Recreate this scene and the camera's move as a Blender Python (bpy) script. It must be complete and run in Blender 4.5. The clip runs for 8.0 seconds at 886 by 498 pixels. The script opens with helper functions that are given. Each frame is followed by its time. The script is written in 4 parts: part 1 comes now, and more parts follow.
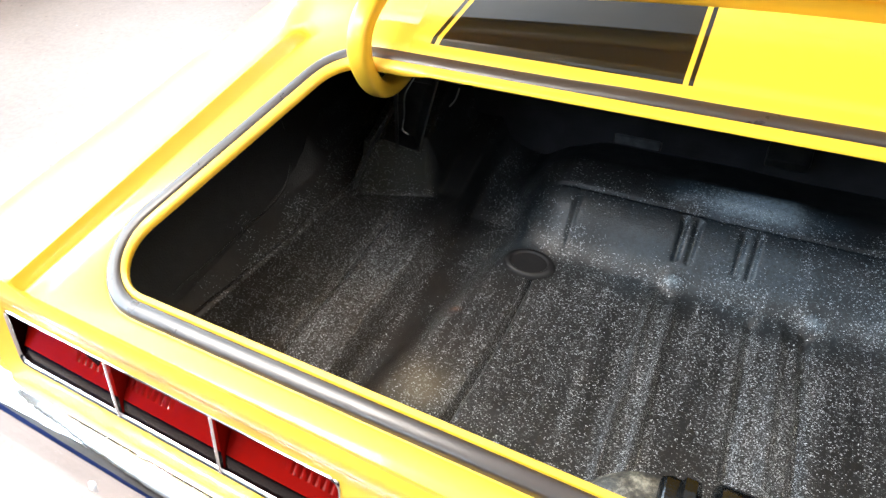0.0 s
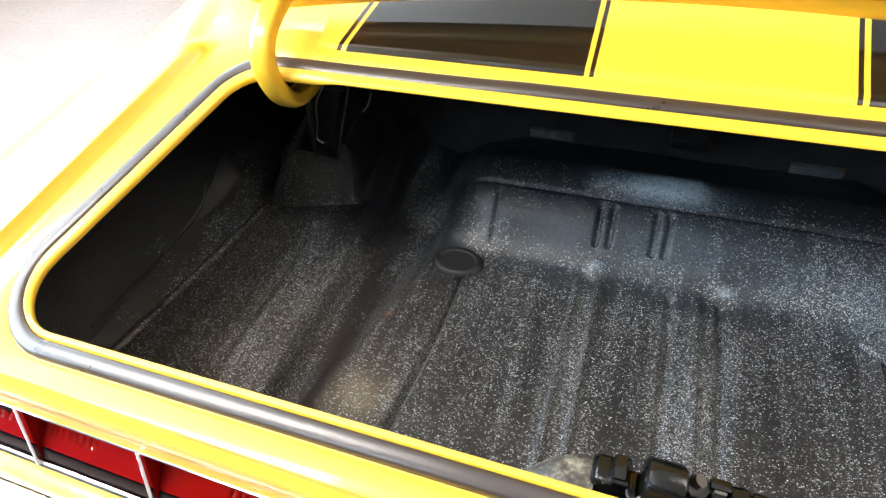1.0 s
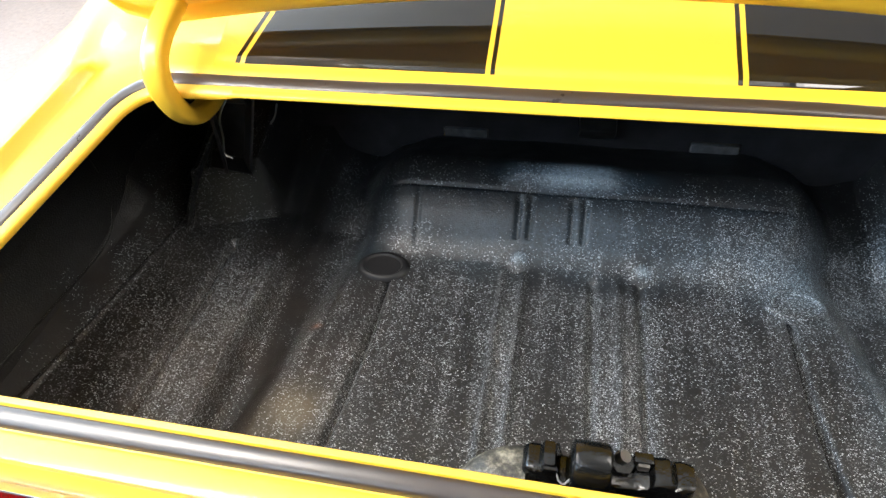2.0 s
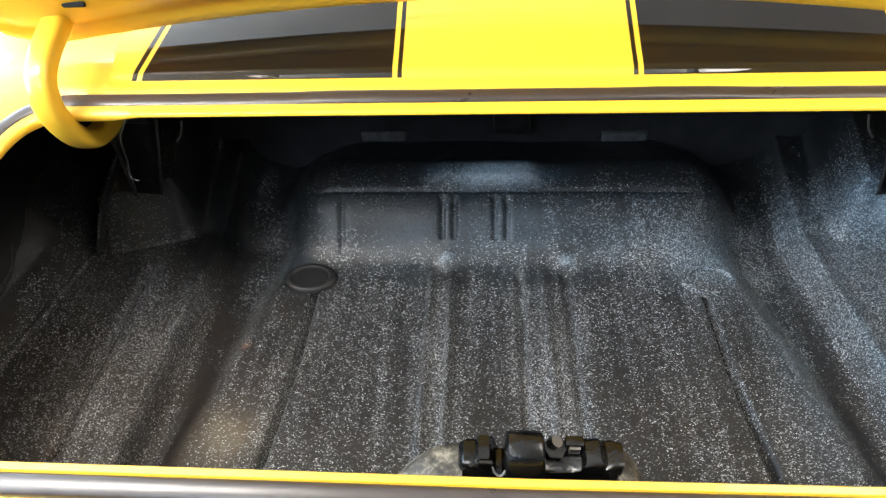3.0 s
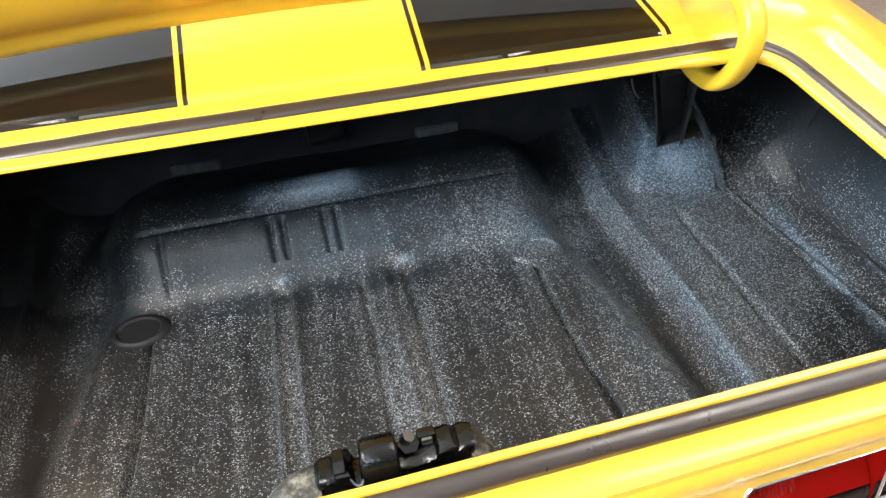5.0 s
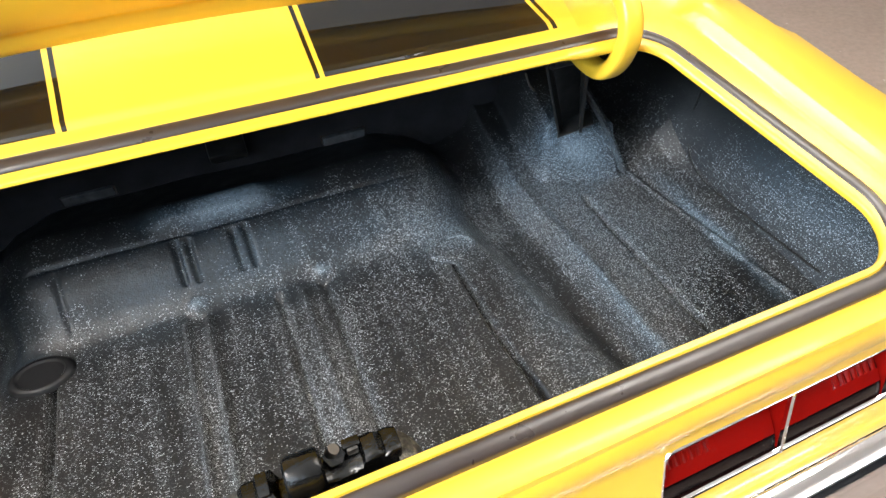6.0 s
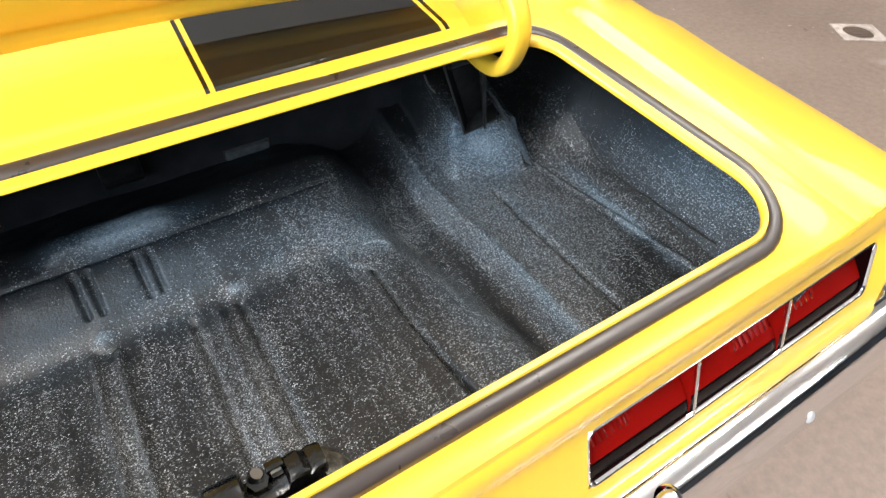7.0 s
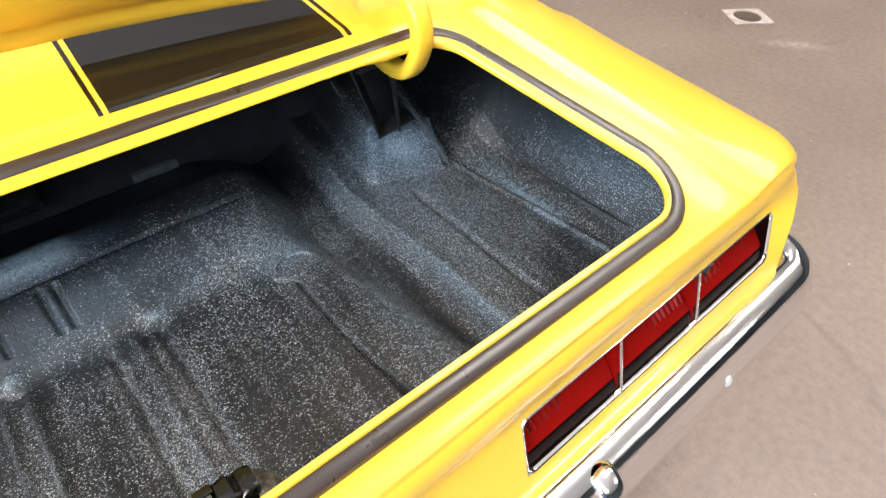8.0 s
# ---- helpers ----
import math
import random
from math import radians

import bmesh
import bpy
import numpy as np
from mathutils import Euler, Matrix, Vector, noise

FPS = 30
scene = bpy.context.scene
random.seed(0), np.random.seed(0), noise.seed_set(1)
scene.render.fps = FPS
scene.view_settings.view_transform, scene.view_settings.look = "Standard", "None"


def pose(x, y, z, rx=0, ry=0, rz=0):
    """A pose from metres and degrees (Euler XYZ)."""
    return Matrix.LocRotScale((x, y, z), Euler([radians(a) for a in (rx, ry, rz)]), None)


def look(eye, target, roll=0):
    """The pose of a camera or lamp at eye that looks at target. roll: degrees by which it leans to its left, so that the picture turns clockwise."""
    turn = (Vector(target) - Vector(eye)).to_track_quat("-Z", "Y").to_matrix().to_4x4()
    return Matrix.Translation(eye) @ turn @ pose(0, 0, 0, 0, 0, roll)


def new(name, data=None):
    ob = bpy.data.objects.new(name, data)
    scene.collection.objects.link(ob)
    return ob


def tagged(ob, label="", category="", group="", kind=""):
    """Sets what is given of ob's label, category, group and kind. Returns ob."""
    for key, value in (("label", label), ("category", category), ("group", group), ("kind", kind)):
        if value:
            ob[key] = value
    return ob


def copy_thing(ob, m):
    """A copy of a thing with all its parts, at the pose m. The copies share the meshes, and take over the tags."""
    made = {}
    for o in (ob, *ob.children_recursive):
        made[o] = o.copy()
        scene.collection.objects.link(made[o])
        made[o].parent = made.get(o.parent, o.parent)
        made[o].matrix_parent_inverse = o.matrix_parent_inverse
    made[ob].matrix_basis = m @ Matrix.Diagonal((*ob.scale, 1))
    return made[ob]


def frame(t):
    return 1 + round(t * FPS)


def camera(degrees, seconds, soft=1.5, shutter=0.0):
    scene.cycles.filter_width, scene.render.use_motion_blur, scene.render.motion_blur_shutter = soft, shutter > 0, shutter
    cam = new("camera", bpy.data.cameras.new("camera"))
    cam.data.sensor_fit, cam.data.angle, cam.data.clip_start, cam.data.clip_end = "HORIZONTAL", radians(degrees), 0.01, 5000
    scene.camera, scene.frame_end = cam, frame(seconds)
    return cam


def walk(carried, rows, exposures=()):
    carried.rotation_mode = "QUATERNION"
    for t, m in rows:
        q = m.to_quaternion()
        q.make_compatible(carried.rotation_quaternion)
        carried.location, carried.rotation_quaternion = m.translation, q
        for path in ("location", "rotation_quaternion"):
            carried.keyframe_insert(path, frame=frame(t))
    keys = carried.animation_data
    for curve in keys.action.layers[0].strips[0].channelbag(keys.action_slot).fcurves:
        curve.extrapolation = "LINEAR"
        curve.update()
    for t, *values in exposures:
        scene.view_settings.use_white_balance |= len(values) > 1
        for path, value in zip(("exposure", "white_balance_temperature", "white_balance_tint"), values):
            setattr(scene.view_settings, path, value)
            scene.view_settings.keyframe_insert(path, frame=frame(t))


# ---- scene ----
cam = camera(73.11, 8.0)
PATH = [
    (0, (-0.0861, 0.1501, 1.2532), (-0.8057, 1.3886, -0.1426), -5.41),
    (0.5, (-0.0805, 0.1534, 1.2535), (-0.7081, 1.4352, -0.1476), -5.07),
    (1, (-0.0722, 0.1560, 1.2532), (-0.6017, 1.4785, -0.1505), -4.77),
    (1.5, (-0.0621, 0.1598, 1.2540), (-0.4936, 1.5126, -0.1544), -4.58),
    (3, (-0.0372, 0.1641, 1.2530), (-0.1616, 1.5725, -0.1616), -3.31),
    (3.5, (-0.0273, 0.1634, 1.2524), (-0.0526, 1.5775, -0.1617), -3.09),
    (4, (-0.0179, 0.1629, 1.2524), (0.0698, 1.5735, -0.1628), -2.68),
    (4.5, (-0.0079, 0.1612, 1.2530), (0.2006, 1.5592, -0.1620), -2.17),
    (6, (0.0197, 0.1518, 1.2539), (0.5682, 1.4585, -0.1573), -0.65),
    (6.5, (0.0271, 0.1495, 1.2557), (0.6868, 1.4030, -0.1563), 0.12),
    (7, (0.0364, 0.1455, 1.2590), (0.7945, 1.3400, -0.1547), 0.70),
    (7.5, (0.0427, 0.1402, 1.2602), (0.8919, 1.2767, -0.1494), 1.21),
    (8, (0.0498, 0.1350, 1.2622), (0.9820, 1.2074, -0.1451), 1.59),
]
walk(cam, [(t, look(eye, target, roll)) for t, eye, target, roll in PATH])

# ---------------------------------------------------------------- light
world = bpy.data.worlds.new("sky")
scene.world = world
world.use_nodes = True
_sky = world.node_tree.nodes.new("ShaderNodeTexSky")
_sky.sky_type, _sky.sun_disc = "NISHITA", False
_sky.sun_elevation, _sky.sun_rotation = radians(40), radians(90)
_bg = world.node_tree.nodes["Background"]
_bg.inputs["Strength"].default_value = 0.12
world.node_tree.links.new(_sky.outputs[0], _bg.inputs[0])


def area_lamp(name, m, sx, sy, watts, colour):
    data = bpy.data.lights.new(name, "AREA")
    data.shape, data.size, data.size_y, data.energy, data.color = "RECTANGLE", sx, sy, watts, colour
    ob = new(name, data)
    ob.matrix_world = m
    return ob


# daylight through the long window in the west wall
area_lamp("window_daylight", pose(-4.3, 1.0, 2.52, 0, -90, 0), 2.1, 6.4, 840, (0.66, 0.83, 1.0))
# ceiling panels: the lamp hangs just under each fitting's diffuser
LAMPS = [(-1.8, -3.0), (4.2, -3.0), (-2.0, -0.4), (1.9, 0.1), (5.0, 0.1), (-1.8, 3.2), (4.2, 3.2), (-1.8, 6.8), (4.2, 6.8)]
for lx, ly in LAMPS:
    cool = ly < -2
    watts = {-2.0: 128, 1.9: 24, 5.0: 5, -1.8: 64, 4.2: 5}[lx] if ly < 2 else 15
    area_lamp("panel_lamp", pose(lx, ly, 3.25), 1.7, 0.8, watts, (0.42, 0.68, 1.0) if cool else (1.0, 0.925, 0.85))


# ---------------------------------------------------------------- materials
def material(name, base, rough=0.5, metal=0.0, coat=0.0):
    m = bpy.data.materials.new(name)
    m.use_nodes = True
    b = m.node_tree.nodes["Principled BSDF"]
    b.inputs["Base Color"].default_value = (*base, 1)
    b.inputs["Roughness"].default_value = rough
    b.inputs["Metallic"].default_value = metal
    b.inputs["Coat Weight"].default_value = coat
    b.inputs["Coat Roughness"].default_value = 0.03
    return m


def add(m, kind, **values):
    n = m.node_tree.nodes.new(kind)
    for k, v in values.items():
        n.inputs[k.replace("_", " ")].default_value = v
    return n


def wire(m, a, b):
    m.node_tree.links.new(a, b)


def bsdf(m):
    return m.node_tree.nodes["Principled BSDF"]


def coords(m):
    return add(m, "ShaderNodeTexCoord").outputs["Object"]


def noise_tex(m, scale, detail=4.0, rough=0.55):
    n = add(m, "ShaderNodeTexNoise", Scale=scale, Detail=detail, Roughness=rough)
    wire(m, coords(m), n.inputs["Vector"])
    return n.outputs["Fac"]


def ramp(m, fac, stops):
    r = m.node_tree.nodes.new("ShaderNodeValToRGB")
    e = r.color_ramp.elements
    while len(e) < len(stops):
        e.new(0.5)
    for el, (p, c) in zip(e, stops):
        el.position, el.color = p, (*c, 1)
    wire(m, fac, r.inputs["Fac"])
    return r.outputs["Color"]


def bump(m, height, strength, distance=0.002):
    b = add(m, "ShaderNodeBump", Strength=strength, Distance=distance)
    wire(m, height, b.inputs["Height"])
    wire(m, b.outputs["Normal"], bsdf(m).inputs["Normal"])


def mix(m, fac, a, b, blend="MIX"):
    n = m.node_tree.nodes.new("ShaderNodeMix")
    n.data_type, n.blend_type = "RGBA", blend
    for sock, v in ((n.inputs[0], fac), (n.inputs[6], a), (n.inputs[7], b)):
        if isinstance(v, (int, float)):
            sock.default_value = v
        elif isinstance(v, tuple):
            sock.default_value = (*v, 1)
        else:
            wire(m, v, sock)
    return n.outputs[2]


def paint(name, base, dark, rough=0.28):
    """Clear-coated car paint with a faint uneven tone and orange peel."""
    m = material(name, base, rough, 0.0, 1.0)
    wire(m, mix(m, noise_tex(m, 3.0, 5), dark, base), bsdf(m).inputs["Base Color"])
    bump(m, noise_tex(m, 90.0, 2), 0.02, 0.0006)
    bsdf(m).inputs["Coat Roughness"].default_value = 0.012
    return m


YELLOW = paint("yellow_paint", (0.94, 0.575, 0.042), (0.91, 0.540, 0.036))
bsdf(YELLOW).inputs["Coat Weight"].default_value = 0.38
bsdf(YELLOW).inputs["Coat Roughness"].default_value = 0.05
bsdf(YELLOW).inputs["Roughness"].default_value = 0.4
BLACK_PAINT = paint("black_stripe_paint", (0.006, 0.006, 0.006), (0.010, 0.009, 0.008))
bsdf(BLACK_PAINT).inputs["Specular IOR Level"].default_value = 0.0
bsdf(BLACK_PAINT).inputs["Coat IOR"].default_value = 1.68


# painted sheen in soft patches: place, reach, added flecks, weight of its cool grey
SHEEN_BLOTS = [((0.545, 0.525, 0.665), (0.095, 0.095, 0.095), 0.60, 1.0), ((-0.02, 0.572, 0.704), (0.135, 0.036, 0.045), 0.95, 1.5),
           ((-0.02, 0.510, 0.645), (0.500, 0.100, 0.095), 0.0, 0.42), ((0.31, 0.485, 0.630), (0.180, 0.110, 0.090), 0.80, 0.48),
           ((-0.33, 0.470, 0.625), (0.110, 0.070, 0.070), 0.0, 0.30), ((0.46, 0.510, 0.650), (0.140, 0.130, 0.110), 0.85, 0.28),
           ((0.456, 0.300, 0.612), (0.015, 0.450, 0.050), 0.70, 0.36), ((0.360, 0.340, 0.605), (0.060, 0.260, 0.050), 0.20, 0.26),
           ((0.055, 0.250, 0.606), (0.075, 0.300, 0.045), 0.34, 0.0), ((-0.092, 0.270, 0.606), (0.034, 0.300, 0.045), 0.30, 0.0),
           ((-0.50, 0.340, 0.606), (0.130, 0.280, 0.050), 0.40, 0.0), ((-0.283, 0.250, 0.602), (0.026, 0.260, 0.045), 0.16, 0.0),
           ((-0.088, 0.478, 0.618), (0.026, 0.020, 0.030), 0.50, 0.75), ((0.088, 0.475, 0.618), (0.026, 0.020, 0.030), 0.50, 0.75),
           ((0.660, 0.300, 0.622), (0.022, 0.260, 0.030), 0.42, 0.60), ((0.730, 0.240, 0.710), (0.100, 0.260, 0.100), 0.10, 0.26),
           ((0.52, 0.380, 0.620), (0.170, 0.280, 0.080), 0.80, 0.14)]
# painted shade, flecks thinned: the far shelf, the trough walls and the outer skin
SHADE_BLOTS = [((0.0, 0.680, 0.72), (0.900, 0.160, 0.250), 2.4), ((-0.44, 0.540, 0.66), (0.120, 0.160, 0.140), 1.8), ((-0.15, 0.515, 0.655), (0.330, 0.080, 0.085), 0.95), ((0.408, 0.250, 0.586), (0.030, 0.450, 0.040), 0.8), ((0.665, 0.480, 0.70), (0.090, 0.120, 0.120), 0.5), ((-0.400, 0.250, 0.590), (0.046, 0.420, 0.050), 1.2), ((-0.77, 0.350, 0.72), (0.150, 0.600, 0.260), 3.0), ((0.78, 0.520, 0.80), (0.190, 0.420, 0.240), 1.8), ((-0.288, 0.455, 0.61), (0.085, 0.060, 0.040), 1.4), ((0.05, 0.450, 0.606), (0.360, 0.030, 0.030), 0.6)]


def spatter():
    """Black trunk paint, glossy and pebbled; fine grey flecks double as glints; cool sheen and shade painted in
    patches.
    """
    m = material("spatter_paint", (0.03, 0.032, 0.035), 0.3)
    wob = add(m, "ShaderNodeTexNoise", Scale=16.0, Detail=4.0)
    wire(m, coords(m), wob.inputs["Vector"])

    def calc(op, a, b, clamp=False):
        n = m.node_tree.nodes.new("ShaderNodeMath")
        n.operation, n.use_clamp = op, clamp
        for sock, v in ((n.inputs[0], a), (n.inputs[1], b)):
            if isinstance(v, (int, float)):
                sock.default_value = v
            else:
                wire(m, v, sock)
        return n.outputs[0]

    ragged = calc("MULTIPLY", calc("SUBTRACT", wob.outputs["Fac"], 0.5), 0.9)

    def blot(at, reach):
        """One in the middle of a soft ragged patch, zero outside it."""
        mp = m.node_tree.nodes.new("ShaderNodeMapping")
        mp.vector_type = "TEXTURE"
        mp.inputs["Location"].default_value = at
        mp.inputs["Scale"].default_value = reach
        wire(m, coords(m), mp.inputs["Vector"])
        ln = m.node_tree.nodes.new("ShaderNodeVectorMath")
        ln.operation = "LENGTH"
        wire(m, mp.outputs[0], ln.inputs[0])
        f = calc("SUBTRACT", 1.15, calc("ADD", ln.outputs["Value"], ragged), True)
        return calc("MULTIPLY", f, f, True)

    # long streaks of denser flecks along the floor
    mp = m.node_tree.nodes.new("ShaderNodeMapping")
    mp.inputs["Scale"].default_value = (46.0, 3.2, 8.0)
    wire(m, coords(m), mp.inputs["Vector"])
    st = add(m, "ShaderNodeTexNoise", Scale=1.0, Detail=4.0, Roughness=0.6)
    wire(m, mp.outputs[0], st.inputs["Vector"])
    dens = calc("MULTIPLY", calc("SUBTRACT", st.outputs["Fac"], 0.38), 1.1, True)
    dens = calc("ADD", dens, calc("MULTIPLY", noise_tex(m, 12.0, 5), 0.28))
    painted_sheen = None
    for at, reach, weight, cool in SHEEN_BLOTS:
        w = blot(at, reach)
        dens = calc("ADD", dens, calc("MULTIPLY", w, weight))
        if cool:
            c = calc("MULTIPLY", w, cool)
            painted_sheen = c if painted_sheen is None else calc("MAXIMUM", painted_sheen, c)
    for at, reach, weight in SHADE_BLOTS:
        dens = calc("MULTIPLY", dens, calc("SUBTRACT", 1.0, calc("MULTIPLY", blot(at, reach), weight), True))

    def flecks(scale, share, lo, hi):
        """Round spots in a random share of the cells, sized unevenly."""
        wide = m.node_tree.nodes.new("ShaderNodeMapping")
        wide.inputs["Scale"].default_value = (0.74, 1.2, 1.2)
        wire(m, coords(m), wide.inputs["Vector"])
        v = add(m, "ShaderNodeTexVoronoi", Scale=scale)
        wire(m, wide.outputs[0], v.inputs["Vector"])
        sel = m.node_tree.nodes.new("ShaderNodeSeparateColor")
        wire(m, v.outputs["Color"], sel.inputs[0])
        on = calc("MULTIPLY", calc("SUBTRACT", calc("MULTIPLY", dens, share), sel.outputs[0]), 7.0, True)
        spot = ramp(m, v.outputs["Distance"], [(lo, (1, 1, 1)), (hi, (0, 0, 0))])
        tone = ramp(m, sel.outputs[1], [(0.0, (0.05, 0.05, 0.05)), (0.5, (0.18, 0.18, 0.18)), (1.0, (1, 1, 1))])
        return mix(m, 1.0, mix(m, 1.0, spot, tone, "MULTIPLY"), on, "MULTIPLY")

    fleck = mix(m, 1.0, flecks(700.0, 1.75, 0.26, 0.60), flecks(430.0, 0.48, 0.18, 0.46), "LIGHTEN")
    base = ramp(m, noise_tex(m, 60.0, 6), [(0.3, (0.0055, 0.0056, 0.0060)), (0.7, (0.0120, 0.0122, 0.0126))])
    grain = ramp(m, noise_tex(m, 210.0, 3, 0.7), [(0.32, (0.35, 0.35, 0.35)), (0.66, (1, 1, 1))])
    cover = mix(m, 1.0, painted_sheen, grain, "MULTIPLY")
    base = mix(m, cover, base, mix(m, painted_sheen, (0.036, 0.082, 0.125), (0.190, 0.245, 0.290)))
    # lighter olive grey over the left gusset
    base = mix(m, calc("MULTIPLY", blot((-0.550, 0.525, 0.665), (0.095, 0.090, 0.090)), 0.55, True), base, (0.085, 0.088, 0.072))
    # warm light painted as a brown wash and a tan blotch; a rust spot
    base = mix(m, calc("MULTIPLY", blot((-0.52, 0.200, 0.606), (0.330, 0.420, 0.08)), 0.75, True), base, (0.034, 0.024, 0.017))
    base = mix(m, calc("MULTIPLY", blot((-0.335, 0.190, 0.606), (0.075, 0.065, 0.06)), 0.42), base, (0.20, 0.165, 0.105))
    base = mix(m, calc("MULTIPLY", blot((-0.351, 0.325, 0.606), (0.016, 0.009, 0.03)), 0.8), base, (0.23, 0.115, 0.070))
    tint = mix(m, calc("MULTIPLY", painted_sheen, 2.5, True), (0.66, 0.70, 0.73), (0.52, 0.64, 0.74))
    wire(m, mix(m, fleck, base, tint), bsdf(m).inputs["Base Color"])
    rr = ramp(m, noise_tex(m, 26.0, 4), [(0.3, (0.34, 0.34, 0.34)), (0.7, (0.46, 0.46, 0.46))])
    wire(m, rr, bsdf(m).inputs["Roughness"])
    peb = add(m, "ShaderNodeTexNoise", Scale=420.0, Detail=2.0, Roughness=0.5)
    wire(m, coords(m), peb.inputs["Vector"])
    bump(m, peb.outputs["Fac"], 0.5, 0.0013)
    bsdf(m).inputs["Specular IOR Level"].default_value = 0.5
    return m


SPATTER = spatter()
PLUG = material("plug_rubber", (0.004, 0.004, 0.005), 0.55)
bump(PLUG, noise_tex(PLUG, 200.0, 3), 0.2, 0.001)


def rubber_mat():
    m = material("rubber", (0.036, 0.026, 0.022), 0.36)
    bsdf(m).inputs["Specular IOR Level"].default_value = 0.75
    wire(m, ramp(m, noise_tex(m, 30.0, 4), [(0.3, (0.27, 0.27, 0.27)), (0.7, (0.40, 0.40, 0.40))]), bsdf(m).inputs["Roughness"])
    bump(m, noise_tex(m, 160.0, 3), 0.12, 0.001)
    return m


RUBBER = rubber_mat()
CHROME = material("chrome", (0.86, 0.86, 0.87), 0.055, 1.0)
bump(CHROME, noise_tex(CHROME, 11.0, 3), 0.16, 0.006)
STEEL = material("bare_steel", (0.17, 0.165, 0.155), 0.42, 1.0)
BLACK = material("black_housing", (0.012, 0.011, 0.011), 0.32)
wire(BLACK, ramp(BLACK, noise_tex(BLACK, 55.0, 5), [(0.35, (0.008, 0.008, 0.008)), (0.75, (0.035, 0.033, 0.031))]), bsdf(BLACK).inputs["Base Color"])
bump(BLACK, noise_tex(BLACK, 120.0, 4), 0.25, 0.001)
LENS = material("red_lens", (0.20, 0.0035, 0.002), 0.14, 0.0, 0.50)
bsdf(LENS).inputs["Specular IOR Level"].default_value = 0.10
TRIM = material("black_trim", (0.004, 0.0015, 0.0015), 0.16)
bsdf(TRIM).inputs["Specular IOR Level"].default_value = 0.25
bump(TRIM, noise_tex(TRIM, 40.0, 2), 0.08, 0.002)
HOUSING = material("lamp_housing", (0.006, 0.001, 0.001), 0.30)
bsdf(HOUSING).inputs["Specular IOR Level"].default_value = 0.04
bump(LENS, noise_tex(LENS, 300.0, 2), 0.06, 0.001)
LATCHM = material("rough_black_enamel", (0.006, 0.006, 0.006), 0.22)
wire(LATCHM, ramp(LATCHM, noise_tex(LATCHM, 70.0, 5, 0.65), [(0.64, (0.004, 0.004, 0.004)), (0.74, (0.12, 0.115, 0.105))]), bsdf(LATCHM).inputs["Base Color"])
bump(LATCHM, noise_tex(LATCHM, 75.0, 4), 0.4, 0.005)
MOTTLE = material("mottled_overspray", (0.2, 0.18, 0.14), 0.55)
wire(MOTTLE, ramp(MOTTLE, noise_tex(MOTTLE, 95.0, 6, 0.7), [(0.36, (0.012, 0.011, 0.010)), (0.50, (0.050, 0.045, 0.034)), (0.68, (0.24, 0.22, 0.17))]), bsdf(MOTTLE).inputs["Base Color"])
bump(MOTTLE, noise_tex(MOTTLE, 140.0, 4), 0.7, 0.002)
ZINC = material("polished_zinc", (0.82, 0.83, 0.86), 0.32, 0.6)
PAD = material("grey_padding", (0.035, 0.039, 0.043), 0.9)
wire(PAD, ramp(PAD, noise_tex(PAD, 60.0, 5), [(0.35, (0.035, 0.039, 0.043)), (0.65, (0.075, 0.080, 0.086))]), bsdf(PAD).inputs["Base Color"])
DARK = material("dark_board", (0.012, 0.012, 0.014), 0.8)
bsdf(DARK).inputs["Specular IOR Level"].default_value = 0.3
wire(DARK, ramp(DARK, noise_tex(DARK, 22.0, 5), [(0.3, (0.007, 0.007, 0.008)), (0.7, (0.018, 0.018, 0.021))]), bsdf(DARK).inputs["Base Color"])
bump(DARK, noise_tex(DARK, 200.0, 3), 0.2, 0.001)
TYRE = material("tyre_rubber", (0.02, 0.02, 0.02), 0.8)
bump(TYRE, noise_tex(TYRE, 80.0, 4), 0.3, 0.002)
GLASS = material("window_glass", (0.05, 0.055, 0.06), 0.03, 0.0, 0.0)
bsdf(GLASS).inputs["Transmission Weight"].default_value = 0.85


